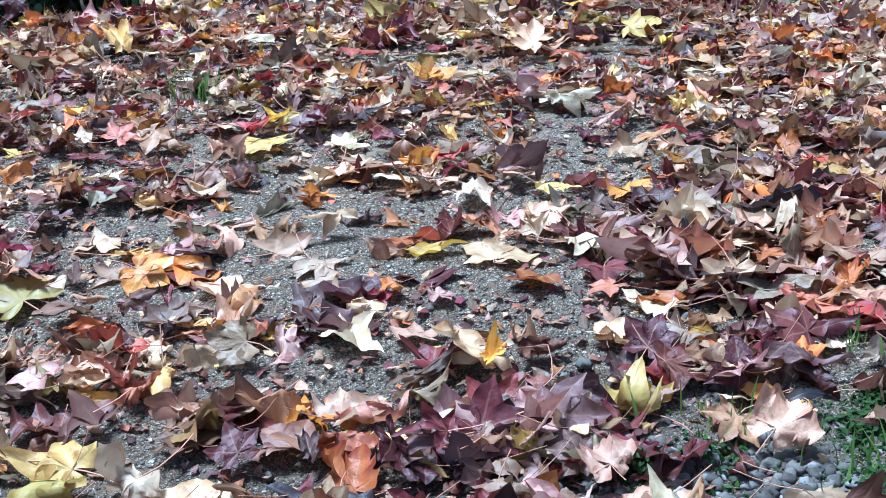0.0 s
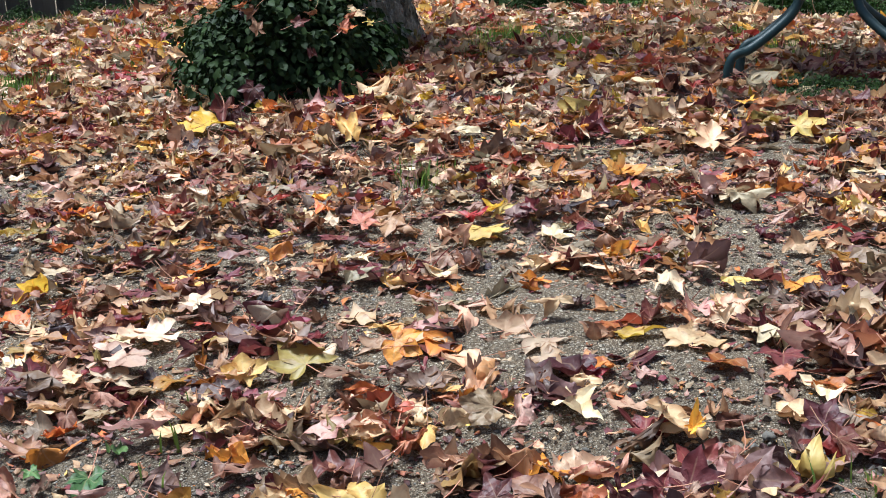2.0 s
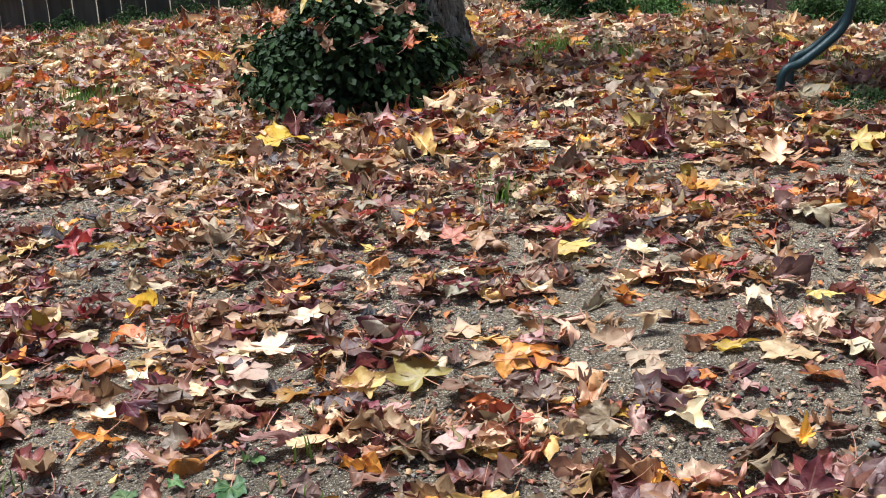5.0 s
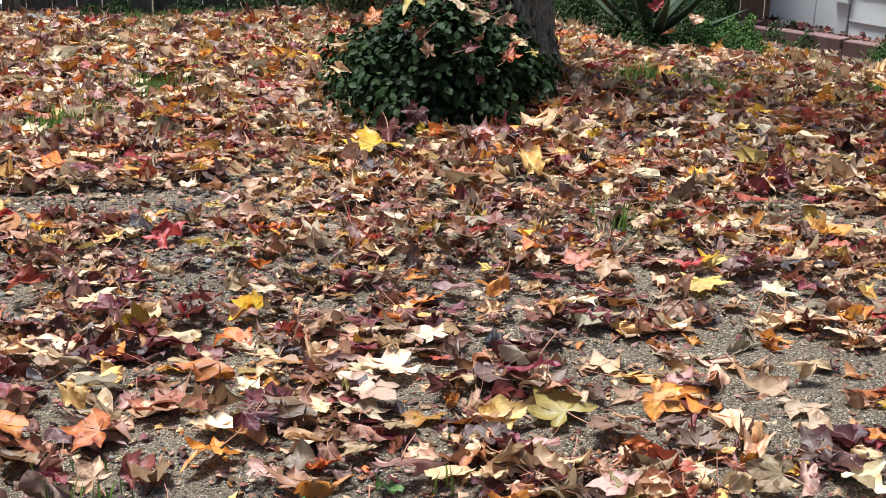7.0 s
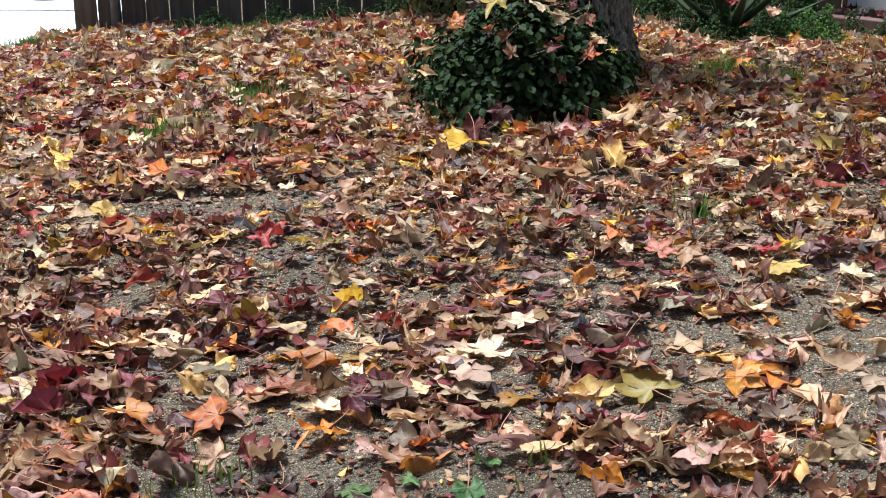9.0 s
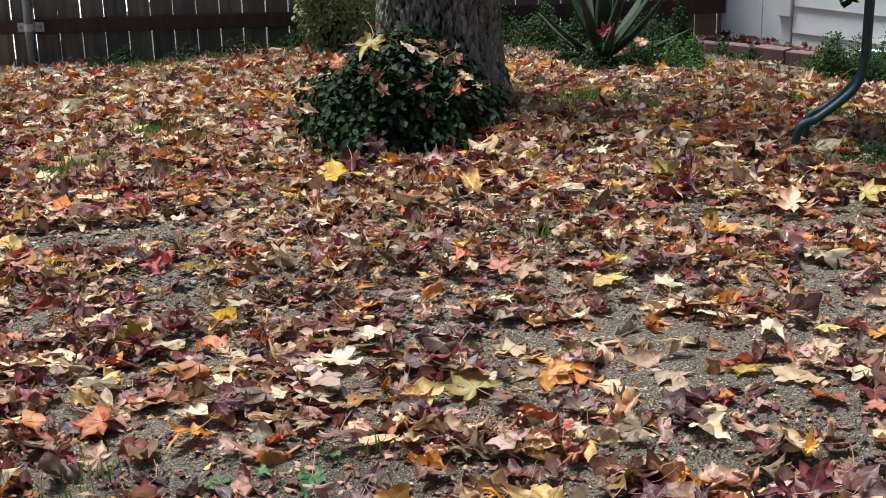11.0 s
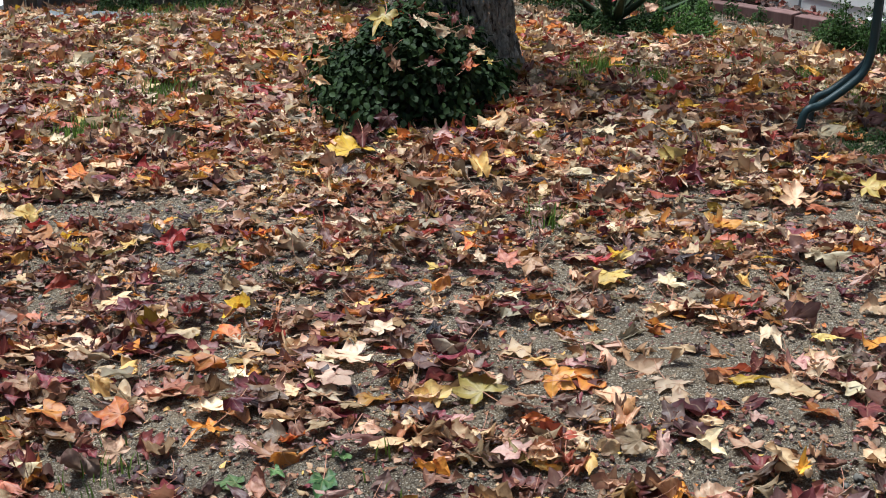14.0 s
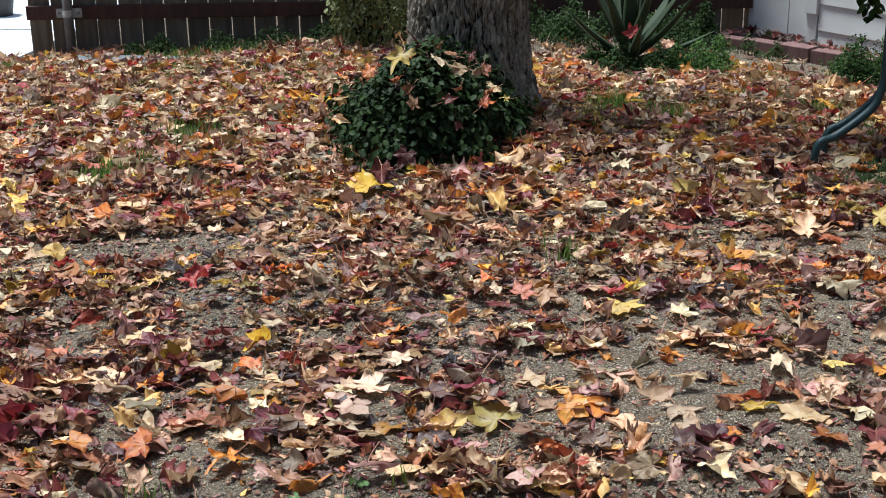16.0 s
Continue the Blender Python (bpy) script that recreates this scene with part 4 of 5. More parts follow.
lay("tan", "flat", -0.25, -1.26, 0.103, 117)
lay("tan", "flat", -0.52, -1.16, 0.121, 142)
lay("brown", "curled", -0.20, -1.41, 0.130, 298)
lay("brown", "curled", 0.55, -1.39, 0.152, 315)
lay("yellow", "curled", 0.07, -1.57, 0.143, 121)
lay("yellow", "curled", 0.90, -1.50, 0.165, 62)
lay("yellow", "curled", 0.07, -1.53, 0.16, 80)
lay("cream", "curled", 0.17, -1.58, 0.14, 120)
lay("pink", "flat", 0.91, -1.46, 0.099, 169)
lay("pink", "upright", 0.78, -1.63, 0.083, 90)
lay("brown", "upright", 1.01, -1.57, 0.103, 148)
lay("yellow", "curled", 0.56, -1.59, 0.089, 235)
lay("purple", "upright", 0.41, -1.57, 0.081, 13)
lay("maroon", "upright", 0.31, -1.56, 0.091, 21)
lay("tan", "flat", 0.22, -1.50, 0.083, 182)
lay("purple", "curled", -0.33, -1.45, 0.116, 357)
lay("green", "flat", -0.45, -1.31, 0.118, 42)
lay("gold", "flat", 1.02, -1.30, 0.115, 146)
lay("purple", "curled", 0.88, -1.40, 0.101, 345)
lay("brown", "curled", 0.74, -1.25, 0.096, 167)
lay("black", "curled", 1.10, -1.55, 0.13, 15)
lay("maroon", "curled", 1.16, -1.47, 0.12, 60)
lay("dark", "curled", 0.62, -1.62, 0.12, 130)


for _ in range(165):
    sx, sy = lay_rng.gauss(0.05, 0.8), lay_rng.uniform(-1.9, 0.6)
    if litter_density(sx, sy) > lay_rng.random() * 0.8:
        lay(lay_rng.choice(("tan", "tan", "brown", "brown", "pink", "maroon", "rust", "tan", "orange", "tan", "purple", "cream", "rust", "brown")),
            lay_rng.choice(("flat", "curled", "curled", "curled", "upright")), sx, sy, lay_rng.uniform(0.085, 0.14), lay_rng.uniform(0, 360), False)


# heaps of dark leaves by the gravel
for _ in range(48):
    sx, sy = lay_rng.gauss(0.72, 0.12), lay_rng.gauss(-1.58, 0.05)
    if lay_rng.random() < 0.35:
        sx, sy = lay_rng.gauss(1.02, 0.10), lay_rng.gauss(-1.43, 0.04)
    lay(lay_rng.choice(("maroon", "crimson", "purple", "brown", "maroon", "tan", "maroon", "pink", "tan")), lay_rng.choice(("curled", "curled", "upright")), sx, sy, lay_rng.uniform(0.10, 0.145), lay_rng.uniform(0, 360), False)


build_litter()


def bed_litter():
    rng = random.Random(15)
    heap = Heap()
    for _ in range(520):
        p = BED_A + BED_D * rng.uniform(0.02, 2.1) + BED_N * rng.uniform(0.1, 0.6)
        heap.put(rng.choice(rng.choice((FLAT, CURLED, CURLED, TORN))), rng.uniform(0.06, 0.12), (p.x, p.y, -0.032 + rng.uniform(0, 0.045)), leaf_turn(rng.uniform(0, 6.28), abs(rng.gauss(0, 0.5)), rng.uniform(0, 6.28)))
    ob = heap.build("bed_litter", BEDLITTER)
    tagged(ob, "dark maroon fallen leaves filling the raised bed", "leaves", kind="stuff")
    for s, o, size, yaw in ((0.72, 0.33, 0.13, 20), (1.12, 0.3, 0.11, 200), (0.42, 0.34, 0.09, 70)):
        p = BED_A + BED_D * s + BED_N * o
        tagged(leaf_object("maroon", "upright", p.x, p.y, 0.03, size, yaw, 1.1, 0.3, None), "dark maroon star-shaped leaf standing in the bed", "leaf", "leaves in the bed").name = "fallen_leaf"


bed_litter()

# ---------------------------------------------------------------- tree
TREE = Vector((-0.40, 2.03, 0))


def build_tree():
    tree = thing("tree", (TREE.x, TREE.y, 0.05), "large tree with grey deeply furrowed bark", "tree")
    sides, rows, height = 310, 185, 4.4
    verts, ridge = [], []
    for j in range(rows + 1):
        t = j / rows
        z = -0.08 + height * t ** 2.0
        r = 0.272 + 0.085 * math.exp(-max(z, 0) * 5.5) - 0.02 * t
        for i in range(sides):
            a = 2 * math.pi * i / sides
            c, s = math.cos(a), math.sin(a)
            flare = 1 + 0.10 * math.exp(-max(z, 0) * 5) * math.sin(5 * a + 0.6)
            wob = noise.noise((c * 2, s * 2, z * 0.8)) * 0.02
            tw = 0.07 * noise.noise((c * 4, s * 4, z * 6))
            p = Vector(((c + tw) * 16, (s + tw) * 16, z * 7.5))
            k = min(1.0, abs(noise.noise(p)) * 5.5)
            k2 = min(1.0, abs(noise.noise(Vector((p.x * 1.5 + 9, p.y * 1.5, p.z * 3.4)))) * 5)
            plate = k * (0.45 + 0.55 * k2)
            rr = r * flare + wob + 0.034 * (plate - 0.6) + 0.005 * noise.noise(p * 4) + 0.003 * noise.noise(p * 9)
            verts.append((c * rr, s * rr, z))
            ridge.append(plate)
    i = np.arange((rows + 1) * sides).reshape(rows + 1, sides)
    n = np.roll(i, -1, 1)
    faces = np.stack([i[:-1], n[:-1], n[1:], i[1:]], -1).reshape(-1, 4)
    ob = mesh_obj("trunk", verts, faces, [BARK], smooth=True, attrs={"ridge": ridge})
    ob.parent = tree
    ob.location.z = 0
    rng = random.Random(31)
    heap = Heap()
    for k in range(6):
        a = 0.3 + k * 0.5 + rng.uniform(-0.15, 0.15)
        reach, rise = rng.uniform(1.2, 2.0), rng.uniform(1.8, 3.2)
        d = Vector((math.cos(a), math.sin(a), 0))
        line = smooth_line([(d * 0.08) + Vector((0, 0, 3.95 + 0.06 * k)), d * 0.5 * reach + Vector((0, 0, 4.3 + 0.5 * rise)), d * reach + Vector((0, 0, 4.3 + rise))], 6)
        bm = bmesh.new()
        tube(bm, line, [0.13 * (1 - 0.8 * m / (len(line) - 1)) for m in range(len(line))], 9)
        part("limb", bm, BARK, tree, smooth=True)
        for _ in range(5):
            m = rng.randrange(4, len(line))
            side = Vector((rng.uniform(-1, 1), rng.uniform(-1, 1), rng.uniform(0, 0.9))).normalized()
            tip = line[m] + side * rng.uniform(0.5, 1.1)
            bm = bmesh.new()
            tube(bm, [line[m], (line[m] + tip) / 2 + Vector((0, 0, 0.06)), tip], [0.028, 0.017, 0.006], 6)
            part("branch", bm, BARK, tree, smooth=True)
            for _ in range(3):
                q = line[m].lerp(tip, rng.uniform(0.2, 1.05)) + Vector((rng.gauss(0, 0.14), rng.gauss(0, 0.14), rng.gauss(0, 0.12)))
                heap.put(rng.choice(FLAT), rng.uniform(0.09, 0.15), tuple(q), leaf_turn(rng.uniform(0, 6.28), rng.uniform(0.3, 1.9), rng.uniform(0, 6.28)))
    crown = heap.build("crown", COVER)
    crown.parent = tree
    tagged(crown, "thin crown of last autumn leaves")


build_tree()

# ---------------------------------------------------------------- plants


def oval_leaf(rng, length, width, fold=0.25, tip=0.3):
    """A small oval leaf along +y, folded at its rib."""
    rows = ((0.0, 0.12), (0.25, 0.75), (0.55, 1.0), (0.82, 0.62), (1.0, 0.0))
    v, f = [], []
    droop = rng.uniform(-0.1, tip)
    for t, w in rows:
        y, z = t * length, -droop * length * t * t
        if w:
            v += [(-w * width / 2, y, z + fold * w * width / 2), (0, y, z), (w * width / 2, y, z + fold * w * width / 2)]
        else:
            v.append((0, y, z))
    for r in range(3):
        a, b = 3 * r, 3 * r + 3
        f += [(a, a + 1, b + 1), (a, b + 1, b), (a + 1, a + 2, b + 2), (a + 1, b + 2, b + 1)]
    f += [(9, 10, 12), (10, 11, 12)]
    return np.array(v), np.array(f)


def facing(normal, rng, spread_by=0.5):
    """Rotation that lays a leaf on a surface of that normal, with its tip hanging down or out."""
    n = Vector(normal) + Vector((rng.gauss(0, spread_by), rng.gauss(0, spread_by), rng.gauss(0, spread_by)))
    n.normalize()
    down = Vector((rng.gauss(0, 0.5), rng.gauss(0, 0.5), -1))
    y = (down - n * down.dot(n)).normalized()
    x = y.cross(n)
    return np.array(((x.x, y.x, n.x), (x.y, y.y, n.y), (x.z, y.z, n.z)))


def foliage(name, leaves, material, parent, label=""):
    vs, fs, base = [], [], 0
    for (v, f), place, turn in leaves:
        vs.append(v @ turn.T + place)
        fs.append(f + base)
        base += len(v)
    ob = mesh_obj(name, np.concatenate(vs), np.concatenate(fs), [material], smooth=True)
    ob.parent = parent
    if label:
        tagged(ob, label)
    return ob


def mound_surface(u, w):
    """Point and normal of the clipped mound before the trunk; u: way round, w: 0 foot to 1 top."""
    c, s = math.cos(u), math.sin(u)
    f = w * math.pi / 2
    grow = math.cos(f) ** 0.56 * (1.0 + 0.16 * (1 - w))
    lump = 1 + 0.24 * noise.noise((c * 1.8, s * 1.8, w * 2.5)) + 0.20 * noise.noise((c * 4.5, s * 4.5, w * 5))
    p = Vector((c * 0.37 * grow * lump, s * 0.35 * grow * lump, 0.46 * math.sin(f) ** 0.85 * (0.5 + 0.5 * lump)))
    p.z *= 1 - 0.2 * clamp(abs(p.x) / 0.25, 0, 1)
    return p, Vector((c * math.cos(f), s * math.cos(f), math.sin(f) + 0.15)).normalized()


def build_mound():
    mound = thing("shrub", (-0.53, 1.47, 0.03), "low clipped mound of small glossy dark green leaves round the trunk", "shrub", "plants of the yard")
    rng = random.Random(41)
    # solid dark shell under the leaves, in place of shaded twigs
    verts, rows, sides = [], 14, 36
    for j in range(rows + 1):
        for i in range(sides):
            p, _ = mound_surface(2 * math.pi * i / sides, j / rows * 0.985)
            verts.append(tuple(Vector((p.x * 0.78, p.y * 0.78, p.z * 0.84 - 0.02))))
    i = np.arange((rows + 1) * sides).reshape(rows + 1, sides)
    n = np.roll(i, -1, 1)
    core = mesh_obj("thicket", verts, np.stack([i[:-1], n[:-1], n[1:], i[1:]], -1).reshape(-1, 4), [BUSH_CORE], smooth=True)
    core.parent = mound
    tagged(core, "dark shell standing in for the shaded twigs inside")
    leaves = []
    for _ in range(9800):
        u, w = rng.uniform(0, 6.283), rng.random() ** 0.85 * 0.99
        p, nrm = mound_surface(u, w)
        p = p * rng.uniform(0.80, 1.07)
        size = rng.uniform(0.023, 0.040)
        leaves.append((oval_leaf(rng, size, size * rng.uniform(0.62, 0.8)), tuple(p), facing(nrm + Vector((0, 0, 0.5)), rng, 0.7)))
    for _ in range(420):
        a = rng.uniform(2.6, 6.8)
        p = Vector((math.cos(a) * rng.uniform(0.38, 0.46), math.sin(a) * rng.uniform(0.34, 0.42), rng.uniform(0.0, 0.07)))
        size = rng.uniform(0.024, 0.036)
        leaves.append((oval_leaf(rng, size, size * 0.7), tuple(p), facing((0.3 * math.cos(a), 0.3 * math.sin(a), 1), rng, 0.5)))
    foliage("foliage", leaves, BUSH_LEAF, mound)


build_mound()


def drop(colour, way, x, y, z, size, yaw, tilt, lean):
    """A fallen leaf caught on the mound."""
    z -= 0.085 * clamp(abs(x + 0.53) / 0.25, 0, 1) * clamp(z / 0.46, 0, 1)
    ob = leaf_object(colour, way, x, y - 0.05, z + 0.025, size * 1.1, yaw, tilt, lean, None)
    ob.name = "fallen_leaf"
    tagged(ob, LEAF_LABEL[colour] + " caught on top of the dark shrub", "leaf", "leaves on the shrub")


drop("yellow", "cupped", -0.61, 1.20, 0.53, 0.22, 165, 0.5, 0.4)
drop("cream", "flat", -0.45, 1.26, 0.485, 0.15, 40, 0.3, 0.4)
drop("tan", "cupped", -0.37, 1.34, 0.47, 0.13, 100, 0.4, 0.3)
drop("rust", "cupped", -0.57, 1.12, 0.40, 0.10, 150, 0.9, 0.0)
drop("brown", "cupped", -0.55, 1.07, 0.33, 0.10, 20, 1.1, 0.0)
drop("maroon", "cupped", -0.42, 1.10, 0.37, 0.09, 300, 0.9, 0.1)
drop("yellow", "cupped", -0.86, 1.22, 0.38, 0.12, 70, 0.9, -0.6)
drop("tan", "flat", -0.88, 1.16, 0.30, 0.10, 230, 1.0, -0.5)
drop("orange", "upright", -0.78, 1.36, 0.475, 0.11, 10, 0.8, 0.0)
drop("maroon", "cupped", -0.84, 1.38, 0.46, 0.10, 120, 0.6, 0.2)
drop("maroon", "curled", -0.58, 1.48, 0.50, 0.10, 250, 0.5, 0.0)
drop("rust", "curled", -0.50, 1.46, 0.50, 0.10, 310, 0.6, 0.0)
drop("tan", "curled", -0.42, 1.42, 0.50, 0.11, 80, 0.7, 0.0)
drop("tan", "flat", -0.30, 1.38, 0.47, 0.12, 130, 0.3, 0.5)
drop("rust", "cupped", -0.27, 1.45, 0.47, 0.09, 30, 0.6, 0.0)
drop("yellow", "flat", -0.18, 1.33, 0.36, 0.06, 90, 0.8, 0.2)
drop("purple", "curled", -0.70, 1.44, 0.49, 0.13, 70, 0.3, 0.0)
drop("maroon", "cupped", -0.34, 1.50, 0.50, 0.13, 190, 0.4, 0.0)
drop("crimson", "open", -0.67, 1.04, 0.05, 0.15, 180, 1.1, 0.1)
drop("crimson", "open", -0.585, 1.06, 0.13, 0.12, 160, 1.2, 0.1)
drop("red", "flat", -0.20, 1.14, 0.02, 0.12, 160, 1.0, 0.1)
pile_rng = random.Random(17)
for _ in range(26):
    px = pile_rng.uniform(-0.84, -0.22)
    py = pile_rng.uniform(1.25, 1.62)
    pz = 0.495 - 0.9 * (px + 0.53) ** 2 - 0.5 * max(0, 1.42 - py)
    drop(pile_rng.choice(("tan", "rust", "brown", "maroon", "rust", "dark", "orange")), pile_rng.choice(("curled", "cupped", "cupped")), px, py, pz - 0.015, pile_rng.uniform(0.06, 0.11), pile_rng.uniform(0, 360), pile_rng.uniform(0.2, 0.8), pile_rng.uniform(-0.6, 0.6))
drop("maroon", "curled", -0.37, 1.10, 0.27, 0.07, 190, 1.0, 0.0)


def build_back_shrub():
    shrub = thing("shrub", (-1.08, 3.60, 0.03), "upright shrub with small olive green leaves by the fence", "shrub", "plants of the yard")
    rng = random.Random(51)
    leaves = []
    for k in range(16):
        a = k * 2.4
        reach = rng.uniform(0.05, 0.22)
        top = Vector((math.cos(a) * reach, math.sin(a) * reach, rng.uniform(0.6, 1.05)))
        line = smooth_line([(math.cos(a) * 0.04, math.sin(a) * 0.04, -0.03), top * 0.5 + Vector((math.cos(a) * 0.08, math.sin(a) * 0.08, 0)), top], 5)
        bm = bmesh.new()
        tube(bm, line, [0.009 * (1 - 0.7 * m / (len(line) - 1)) for m in range(len(line))], 5)
        part("stem", bm, BARK, shrub)
    for _ in range(8000):
        a, h = rng.uniform(0, 6.283), rng.uniform(0.06, 1.1)
        r = (0.16 + 0.14 * min(1, h / 0.3)) * (1.05 - 0.25 * max(0, h - 0.5)) * (0.75 + 0.3 * noise.noise((math.cos(a) * 2, math.sin(a) * 2, h * 4))) * rng.uniform(0.55, 1.12) ** 0.6
        p = (math.cos(a) * r * 1.05, math.sin(a) * r, h)
        size = rng.uniform(0.022, 0.038)
        leaves.append((oval_leaf(rng, size, size * 0.5), p, facing((math.cos(a), math.sin(a), 0.7), rng, 0.7)))
    foliage("foliage", leaves, SHRUB_LEAF, shrub)


build_back_shrub()


def aloe_leaf(bm, base, yaw, rise, length, width, bow):
    """A thick tapering leaf, hollowed on top, from its base outwards."""
    d = Vector((math.cos(yaw), math.sin(yaw), 0))
    side = Vector((-d.y, d.x, 0))
    rings = []
    steps = 9
    p = Vector(base)
    ang = rise
    for k in range(steps + 1):
        t = k / steps
        ang = rise + bow * t
        fwd = d * math.cos(ang) + Vector((0, 0, math.sin(ang)))
        up = (-d) * math.sin(ang) + Vector((0, 0, math.cos(ang)))
        w = width * (1 - t ** 1.7) ** 0.9 * (0.75 + 0.5 * min(t * 4, 1) * 0.5) + 0.001
        th = w * 0.34
        rings.append([bm.verts.new(p + side * a * w + up * b * th) for a, b in ((-0.5, 0.35), (-0.25, 0.0), (0, -0.12), (0.25, 0.0), (0.5, 0.35), (0.28, -0.55), (0, -0.8), (-0.28, -0.55))])
        p = p + fwd * (length / steps)
    for r, q in zip(rings, rings[1:]):
        for k in range(8):
            bm.faces.new((r[k], r[(k + 1) % 8], q[(k + 1) % 8], q[k]))
    bm.faces.new(rings[-1])


def build_aloe():
    aloe = thing("aloe", (0.43, 3.27, 0.03), "large grey-green aloe with long pointed leaves", "succulent", "plants of the yard")
    rng = random.Random(61)
    for k in range(17):
        ring = k / 17
        yaw = k * 2.39996
        rise = radians(14 + 68 * ring ** 0.8) + rng.uniform(-0.1, 0.1)
        bm = bmesh.new()
        aloe_leaf(bm, (math.cos(yaw) * 0.05 * (1 - ring), math.sin(yaw) * 0.05 * (1 - ring), 0.05 + 0.10 * ring), yaw, rise, rng.uniform(0.46, 0.62) * (0.85 + 0.35 * ring), rng.uniform(0.076, 0.10), rng.uniform(0.15, 0.6) * (1 - ring))
        part("leaf", bm, ALOE, aloe, smooth=True)


build_aloe()


def caught_leaf(colour, x, y, z, size, yaw, tilt):
    ob = leaf_object(colour, "flat", x, y, z, size, yaw, tilt, 0.1, None)
    ob.name = "fallen_leaf"
    tagged(ob, LEAF_LABEL[colour] + " caught between the aloe leaves", "leaf", "leaves in the aloe")


caught_leaf("red", 0.43, 3.02, 0.27, 0.12, 30, 1.1)
caught_leaf("tan", 0.63, 3.03, 0.22, 0.11, 140, 0.8)
caught_leaf("orange", 0.72, 2.95, 0.11, 0.11, 200, 1.0)


def weed_patch(name, label, spots, count, material, seed, leaf=(0.012, 0.026), height=0.09, group="plants of the yard"):
    """A low patch of small-leaved weeds; spots: x, y, half width."""
    rng = random.Random(seed)
    cx, cy = sum(s[0] for s in spots) / len(spots), sum(s[1] for s in spots) / len(spots)
    patch = thing(name, (cx, cy, ground_z(cx, cy)), label, "weeds", group)
    leaves = []
    bm = bmesh.new()
    for _ in range(int(count * 1.9)):
        x, y, r = rng.choice(spots)
        px, py = rng.gauss(x, r * 0.5), rng.gauss(y, r * 0.5)
        g = ground_z(px, py) - ground_z(cx, cy)
        away = min(1, math.hypot(px - x, py - y) / r)
        top = height * (1.1 - 0.75 * away) * rng.uniform(0.35, 1.1) * (1 + 0.6 * noise.noise((px * 9, py * 9, 1)))
        p = Vector((px - cx, py - cy, g + max(0.01, top)))
        for _ in range(3):
            size = rng.uniform(*leaf) * 0.68
            leaves.append((oval_leaf(rng, size, size * 0.6), tuple(p), facing((rng.gauss(0, 0.4), -0.35, 1), rng, 0.5)))
        if rng.random() < 0.2:
            tube(bm, [p - Vector((rng.uniform(-0.01, 0.01), 0, max(0.01, top))), p], 0.0012, 3, False)
    foliage("foliage", leaves, material, patch)
    part("stem", bm, material, patch)


weed_patch("weeds", "dark green low groundcover along the foot of the fence", [(-2.5, 3.98, 0.14), (-2.1, 4.03, 0.2), (-1.8, 4.08, 0.22), (-1.45, 4.1, 0.2), (-2.7, 3.97, 0.1)], 1200, FENCE_WEED, 71, (0.012, 0.026), 0.13)
weed_patch("weeds", "dark low groundcover in the shade by the fence", [(0.1, 4.2, 0.2), (0.4, 4.25, 0.2), (-0.2, 4.2, 0.25), (0.7, 4.25, 0.2), (0.95, 4.3, 0.12), (0.1, 3.85, 0.18), (0.75, 3.85, 0.2)], 1900, FENCE_WEED, 72, (0.014, 0.034), 0.24)
weed_patch("weeds", "fresh green weeds beside the aloe", [(0.82, 3.16, 0.12), (0.70, 3.10, 0.1), (0.92, 3.26, 0.1)], 800, FRESH_WEED, 73, (0.012, 0.024), 0.17)
weed_patch("weeds", "dark weeds round the foot of the aloe", [(0.38, 3.08, 0.16), (0.6, 3.05, 0.15), (0.25, 3.2, 0.12)], 650, FENCE_WEED, 74, (0.012, 0.03), 0.13)
weed_patch("weeds", "bushy green weeds spilling over the pavers", [(1.72, 3.42, 0.14), (1.85, 3.3, 0.18), (1.68, 3.25, 0.13), (2.05, 3.25, 0.2), (2.0, 3.45, 0.18), (2.2, 3.2, 0.2)], 1700, WEED_LEAF, 75, (0.014, 0.028), 0.23)
weed_patch("weeds", "thin green weeds along the pavers", [(1.05, 4.2, 0.08), (1.2, 4.05, 0.08), (1.35, 3.9, 0.08)], 200, FENCE_WEED, 76, (0.012, 0.026), 0.10)
weed_patch("weeds", "small green weeds in the raised bed", [(1.38, 4.42, 0.07)], 160, FENCE_WEED, 77, (0.014, 0.028), 0.13)
weed_patch("weeds", "dark green creeping weeds under the table", [(1.42, 1.22, 0.16), (1.6, 1.15, 0.16), (1.5, 0.98, 0.12), (1.3, 1.05, 0.1)], 700, FENCE_WEED, 78, (0.01, 0.02), 0.06)
weed_patch("weeds", "dark clover-like weeds beside the gravel", [(1.19, -1.58, 0.07), (1.24, -1.5, 0.06), (0.86, -1.63, 0.05)], 260, FENCE_WEED, 80, (0.010, 0.018), 0.03)
weed_patch("weeds", "small green weeds among the gravel", [(0.98, -1.62, 0.07), (1.16, -1.72, 0.07), (1.25, -1.5, 0.05)], 130, WEED_LEAF, 79, (0.008, 0.018), 0.03)


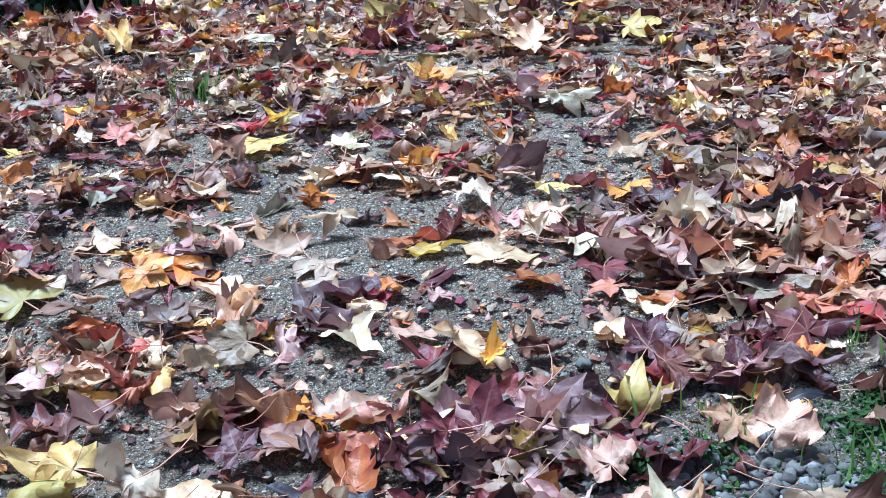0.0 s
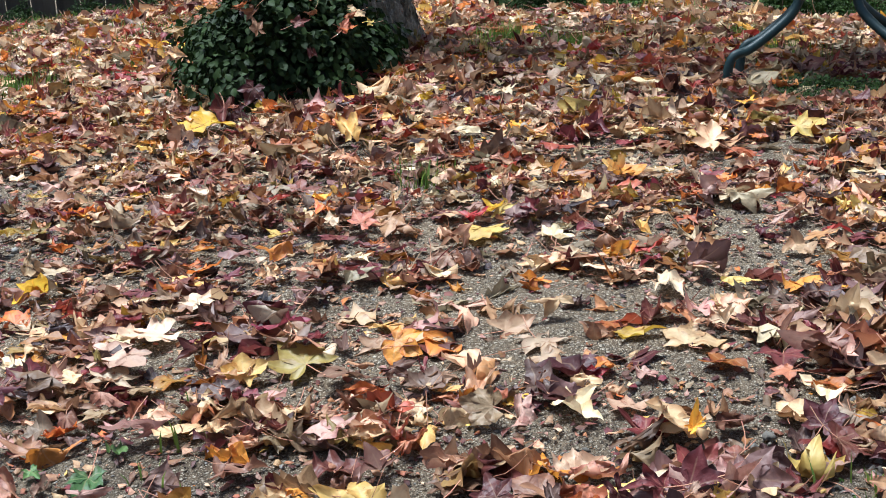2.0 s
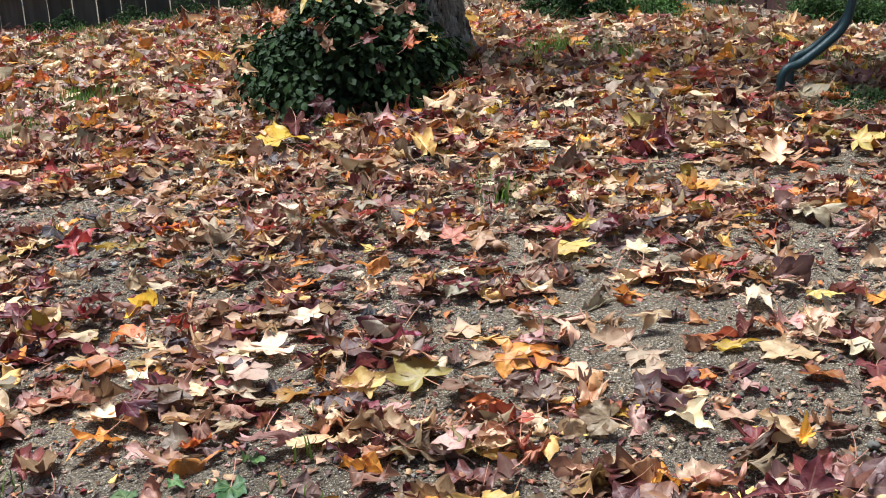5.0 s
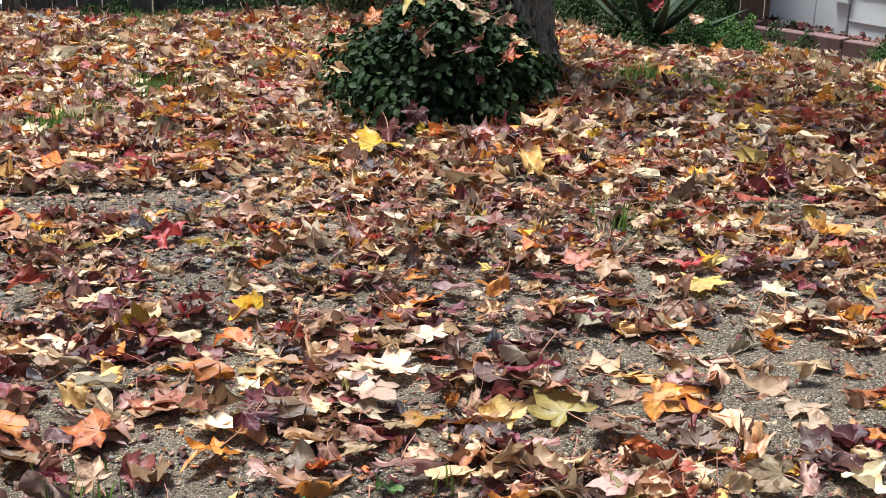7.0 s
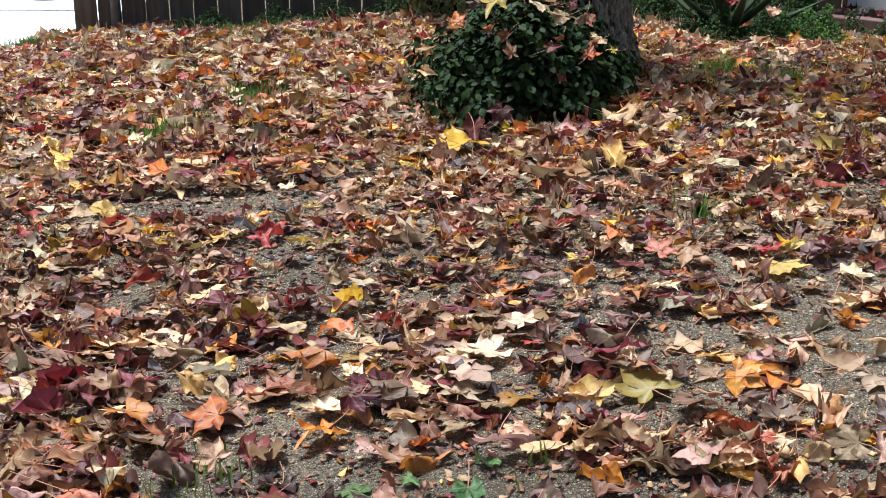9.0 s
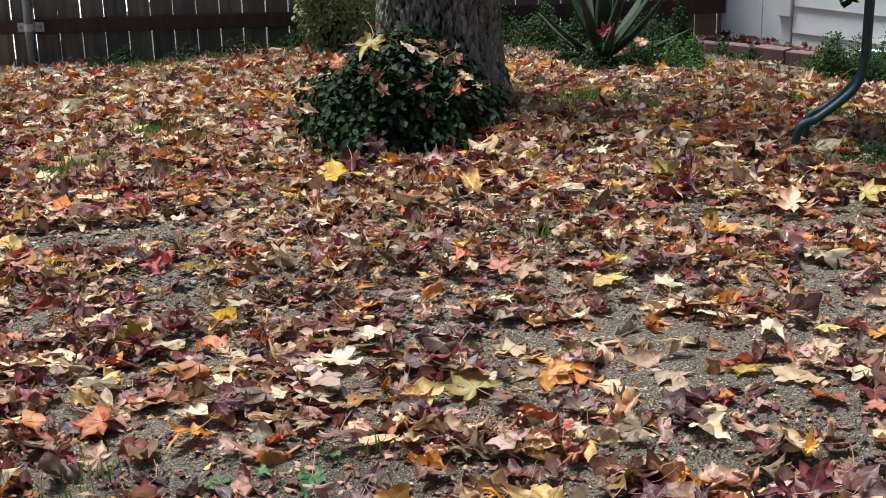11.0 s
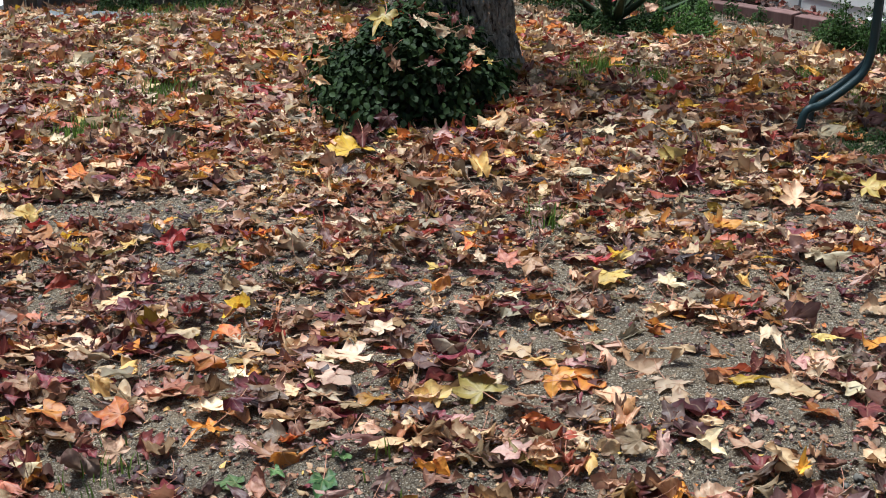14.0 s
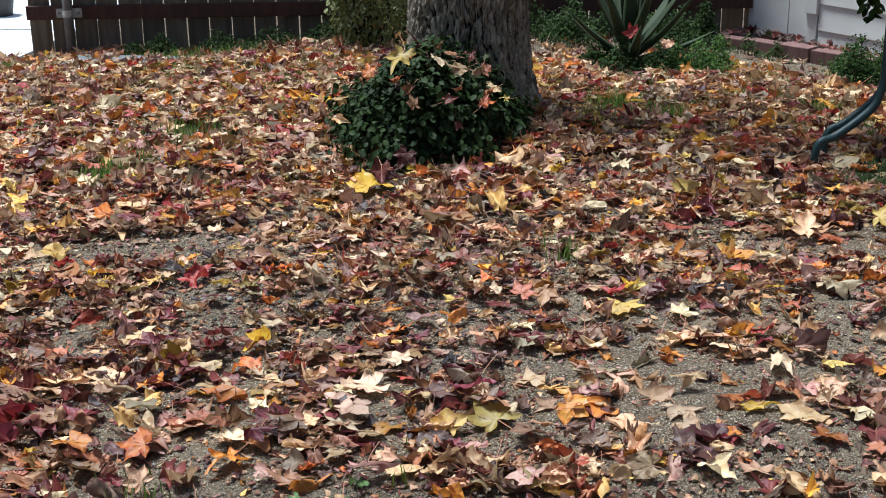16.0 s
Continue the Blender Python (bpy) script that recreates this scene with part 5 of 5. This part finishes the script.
def build_grass():
    rng = random.Random(81)
    spots = [(0.3, 2.15, 0.22, 260), (0.55, 2.0, 0.14, 160), (0.2, 1.75, 0.1, 90), (0.72, 2.3, 0.3, 110), (1.0, 2.5, 0.3, 110), (0.2, 2.5, 0.15, 60), (1.3, 2.3, 0.14, 110), (1.2, 2.9, 0.2, 110),
             (-1.7, 1.7, 0.3, 260), (-1.9, 1.2, 0.2, 200), (-2.3, 2.2, 0.4, 420), (-1.6, 2.6, 0.4, 420), (-2.0, 3.0, 0.5, 420), (-1.1, 1.9, 0.2, 150), (-1.3, 3.1, 0.35, 250), (-3.45, 3.7, 0.12, 420), (-3.55, 3.2, 0.16, 420), (-3.3, 3.75, 0.2, 500), (-2.2, 3.7, 0.5, 320),
             (-0.9, 3.3, 0.3, 160), (1.0, -1.55, 0.07, 40), (1.15, -1.68, 0.06, 40), (-1.05, -1.35, 0.12, 60), (-0.25, -1.62, 0.1, 26), (0.1, -1.75, 0.12, 30), (0.05, 0.15, 0.08, 40),
             (-0.3, -1.25, 0.2, 20), (1.45, 1.9, 0.2, 200), (1.25, -1.35, 0.08, 40)]
    vs, fs, base = [], [], 0
    for x, y, r, count in spots:
        for _ in range(int(count * (1.7 if y > 0 else 0.7))):
            px, py = rng.gauss(x, r * 0.55), rng.gauss(y, r * 0.55)
            h, w, a = rng.uniform(0.03, 0.08), rng.uniform(0.0016, 0.0034), rng.uniform(0, 6.28)
            lean = rng.uniform(0.05, 0.6) * h
            d, q = np.array([math.cos(a), math.sin(a), 0]), np.array([-math.sin(a), math.cos(a), 0])
            o = np.array([px, py, ground_z(px, py)])
            up = np.array([0, 0, 1.0])
            vs += [o - q * w, o + q * w, o + d * lean * 0.35 + up * h * 0.6 - q * w * 0.8, o + d * lean * 0.35 + up * h * 0.6 + q * w * 0.8, o + d * lean + up * h]
            fs += [(base, base + 1, base + 3), (base, base + 3, base + 2), (base + 2, base + 3, base + 4)]
            base += 5
    ob = mesh_obj("grass", np.array(vs), np.array(fs), [GRASS])
    tagged(ob, "thin tufts of green grass between the leaves", "grass", kind="stuff")


build_grass()

# ---------------------------------------------------------------- patio table
TABLE = Vector((1.52, 1.46, 0))


def build_table():
    table = thing("patio_table", (TABLE.x, TABLE.y, 0.0), "patio table with a dark top on curved green steel tube legs", "table")
    for fx, fy, cx, cy in ((-0.395, -0.19, -0.115, -0.10), (-0.315, 0.03, -0.06, 0.10), (0.28, -0.34, 0.07, -0.10), (0.36, 0.16, 0.11, 0.09)):
        foot = Vector((fx, fy, 0))
        col = Vector((cx, cy, 0))
        g = ground_z(TABLE.x + fx, TABLE.y + fy)
        line = smooth_line([foot + Vector((0, 0, g - 0.02)), foot + Vector((0, 0, g + 0.04)), foot.lerp(col, 0.07) + Vector((0, 0, g + 0.105)), foot.lerp(col, 0.30) + Vector((0, 0, 0.165)),
                            foot.lerp(col, 0.68) + Vector((0, 0, 0.235)), foot.lerp(col, 0.90) + Vector((0, 0, 0.295)), foot.lerp(col, 0.985) + Vector((0, 0, 0.375)), col + Vector((0, 0, 0.47)), col + Vector((0, 0, 0.815))], 6)
        bm = bmesh.new()
        tube(bm, line, 0.0175, 16)
        part("leg", bm, GREEN_METAL, table, smooth=True)
    bm = bmesh.new()
    bmesh.ops.create_cone(bm, cap_ends=True, segments=72, radius1=0.34, radius2=0.34, depth=0.03, matrix=Matrix.Translation((-0.05, 0.2, 0.825)))
    bmesh.ops.bevel(bm, geom=[e for e in bm.edges if len(e.link_faces) == 2 and e.calc_face_angle() > 1], offset=0.008, segments=3, affect="EDGES")
    part("tabletop", bm, DARK_TOP, table, "dark round tabletop", smooth=False)


build_table()


def build_vine():
    vine = thing("hanging_plant", (1.55, 1.92, 0.765), "trailing stem with dark green leaves hanging over the table edge", "plant", "plants of the yard")
    rng = random.Random(91)
    leaves = []
    for k in range(3):
        end = Vector((-0.10 - 0.03 * k, -0.06 + 0.05 * k, -0.20 + 0.04 * k))
        line = smooth_line([(0.01, -0.09, 0.078), (0.04, 0.09, 0.07), end * 0.5 + Vector((-0.03, 0, 0.02)), end], 5)
        bm = bmesh.new()
        tube(bm, line, 0.0025, 5)
        part("stem", bm, BUSH_LEAF, vine)
        for q in line[7:]:
            for _ in range(2):
                size = rng.uniform(0.04, 0.07)
                leaves.append((oval_leaf(rng, size, size * 0.6), tuple(q), facing((rng.uniform(-1, 1), -0.8, 0.5), rng, 0.5)))
    foliage("foliage", leaves, WEED_LEAF, vine)


build_vine()


def build_slab():
    slab = bmesh.new()
    box(slab, (0.80, 0.30, 0.04), (0, 0, 0), bevel=0.006)
    ob = part("stepping_slab", slab, SLAB, None, smooth=False)
    ob.matrix_world = Matrix.Translation((-2.55, 3.55, -0.022)) @ Matrix.Rotation(radians(-4), 4, "Z")
    tagged(ob, "grey stone slab half covered by leaves near the fence", "slab")
    board = bmesh.new()
    box(board, (0.55, 0.09, 0.045), (0, 0, 0), bevel=0.004)
    ob = part("timber_board", board, BOARD, None)
    ob.matrix_world = Matrix.Translation((2.195, 3.62, 0.03)) @ Matrix.Rotation(radians(-8), 4, "Z")
    tagged(ob, "whitewashed timber board lying on the pavers", "board")


build_slab()


def build_pots():
    for x, y, yaw, s in ((-4.25, 5.7, 15, 1.0), (-4.35, 7.4, -20, 0.8)):
        pot = thing("plant_pot", (x, y, -0.11), "black plastic plant pot standing on the concrete drive", "pot", "pots on the drive")
        pot.rotation_euler.z = radians(yaw)
        bm = bmesh.new()
        prof = [(0.0, 0.0), (0.085, 0.0), (0.115, 0.19), (0.122, 0.19), (0.122, 0.215), (0.108, 0.215), (0.08, 0.03), (0.0, 0.03)]
        rings = [[bm.verts.new((r * s * math.cos(a), r * s * math.sin(a), z * s)) for a in [2 * math.pi * k / 24 for k in range(24)]] for r, z in prof[1:-1]]
        for a, b in zip(rings, rings[1:]):
            for k in range(24):
                bm.faces.new((a[k], a[(k + 1) % 24], b[(k + 1) % 24], b[k]))
        bm.faces.new(rings[0][::-1])
        bm.faces.new(rings[-1])
        part("pot_body", bm, BLACK_PLASTIC, pot)


build_pots()
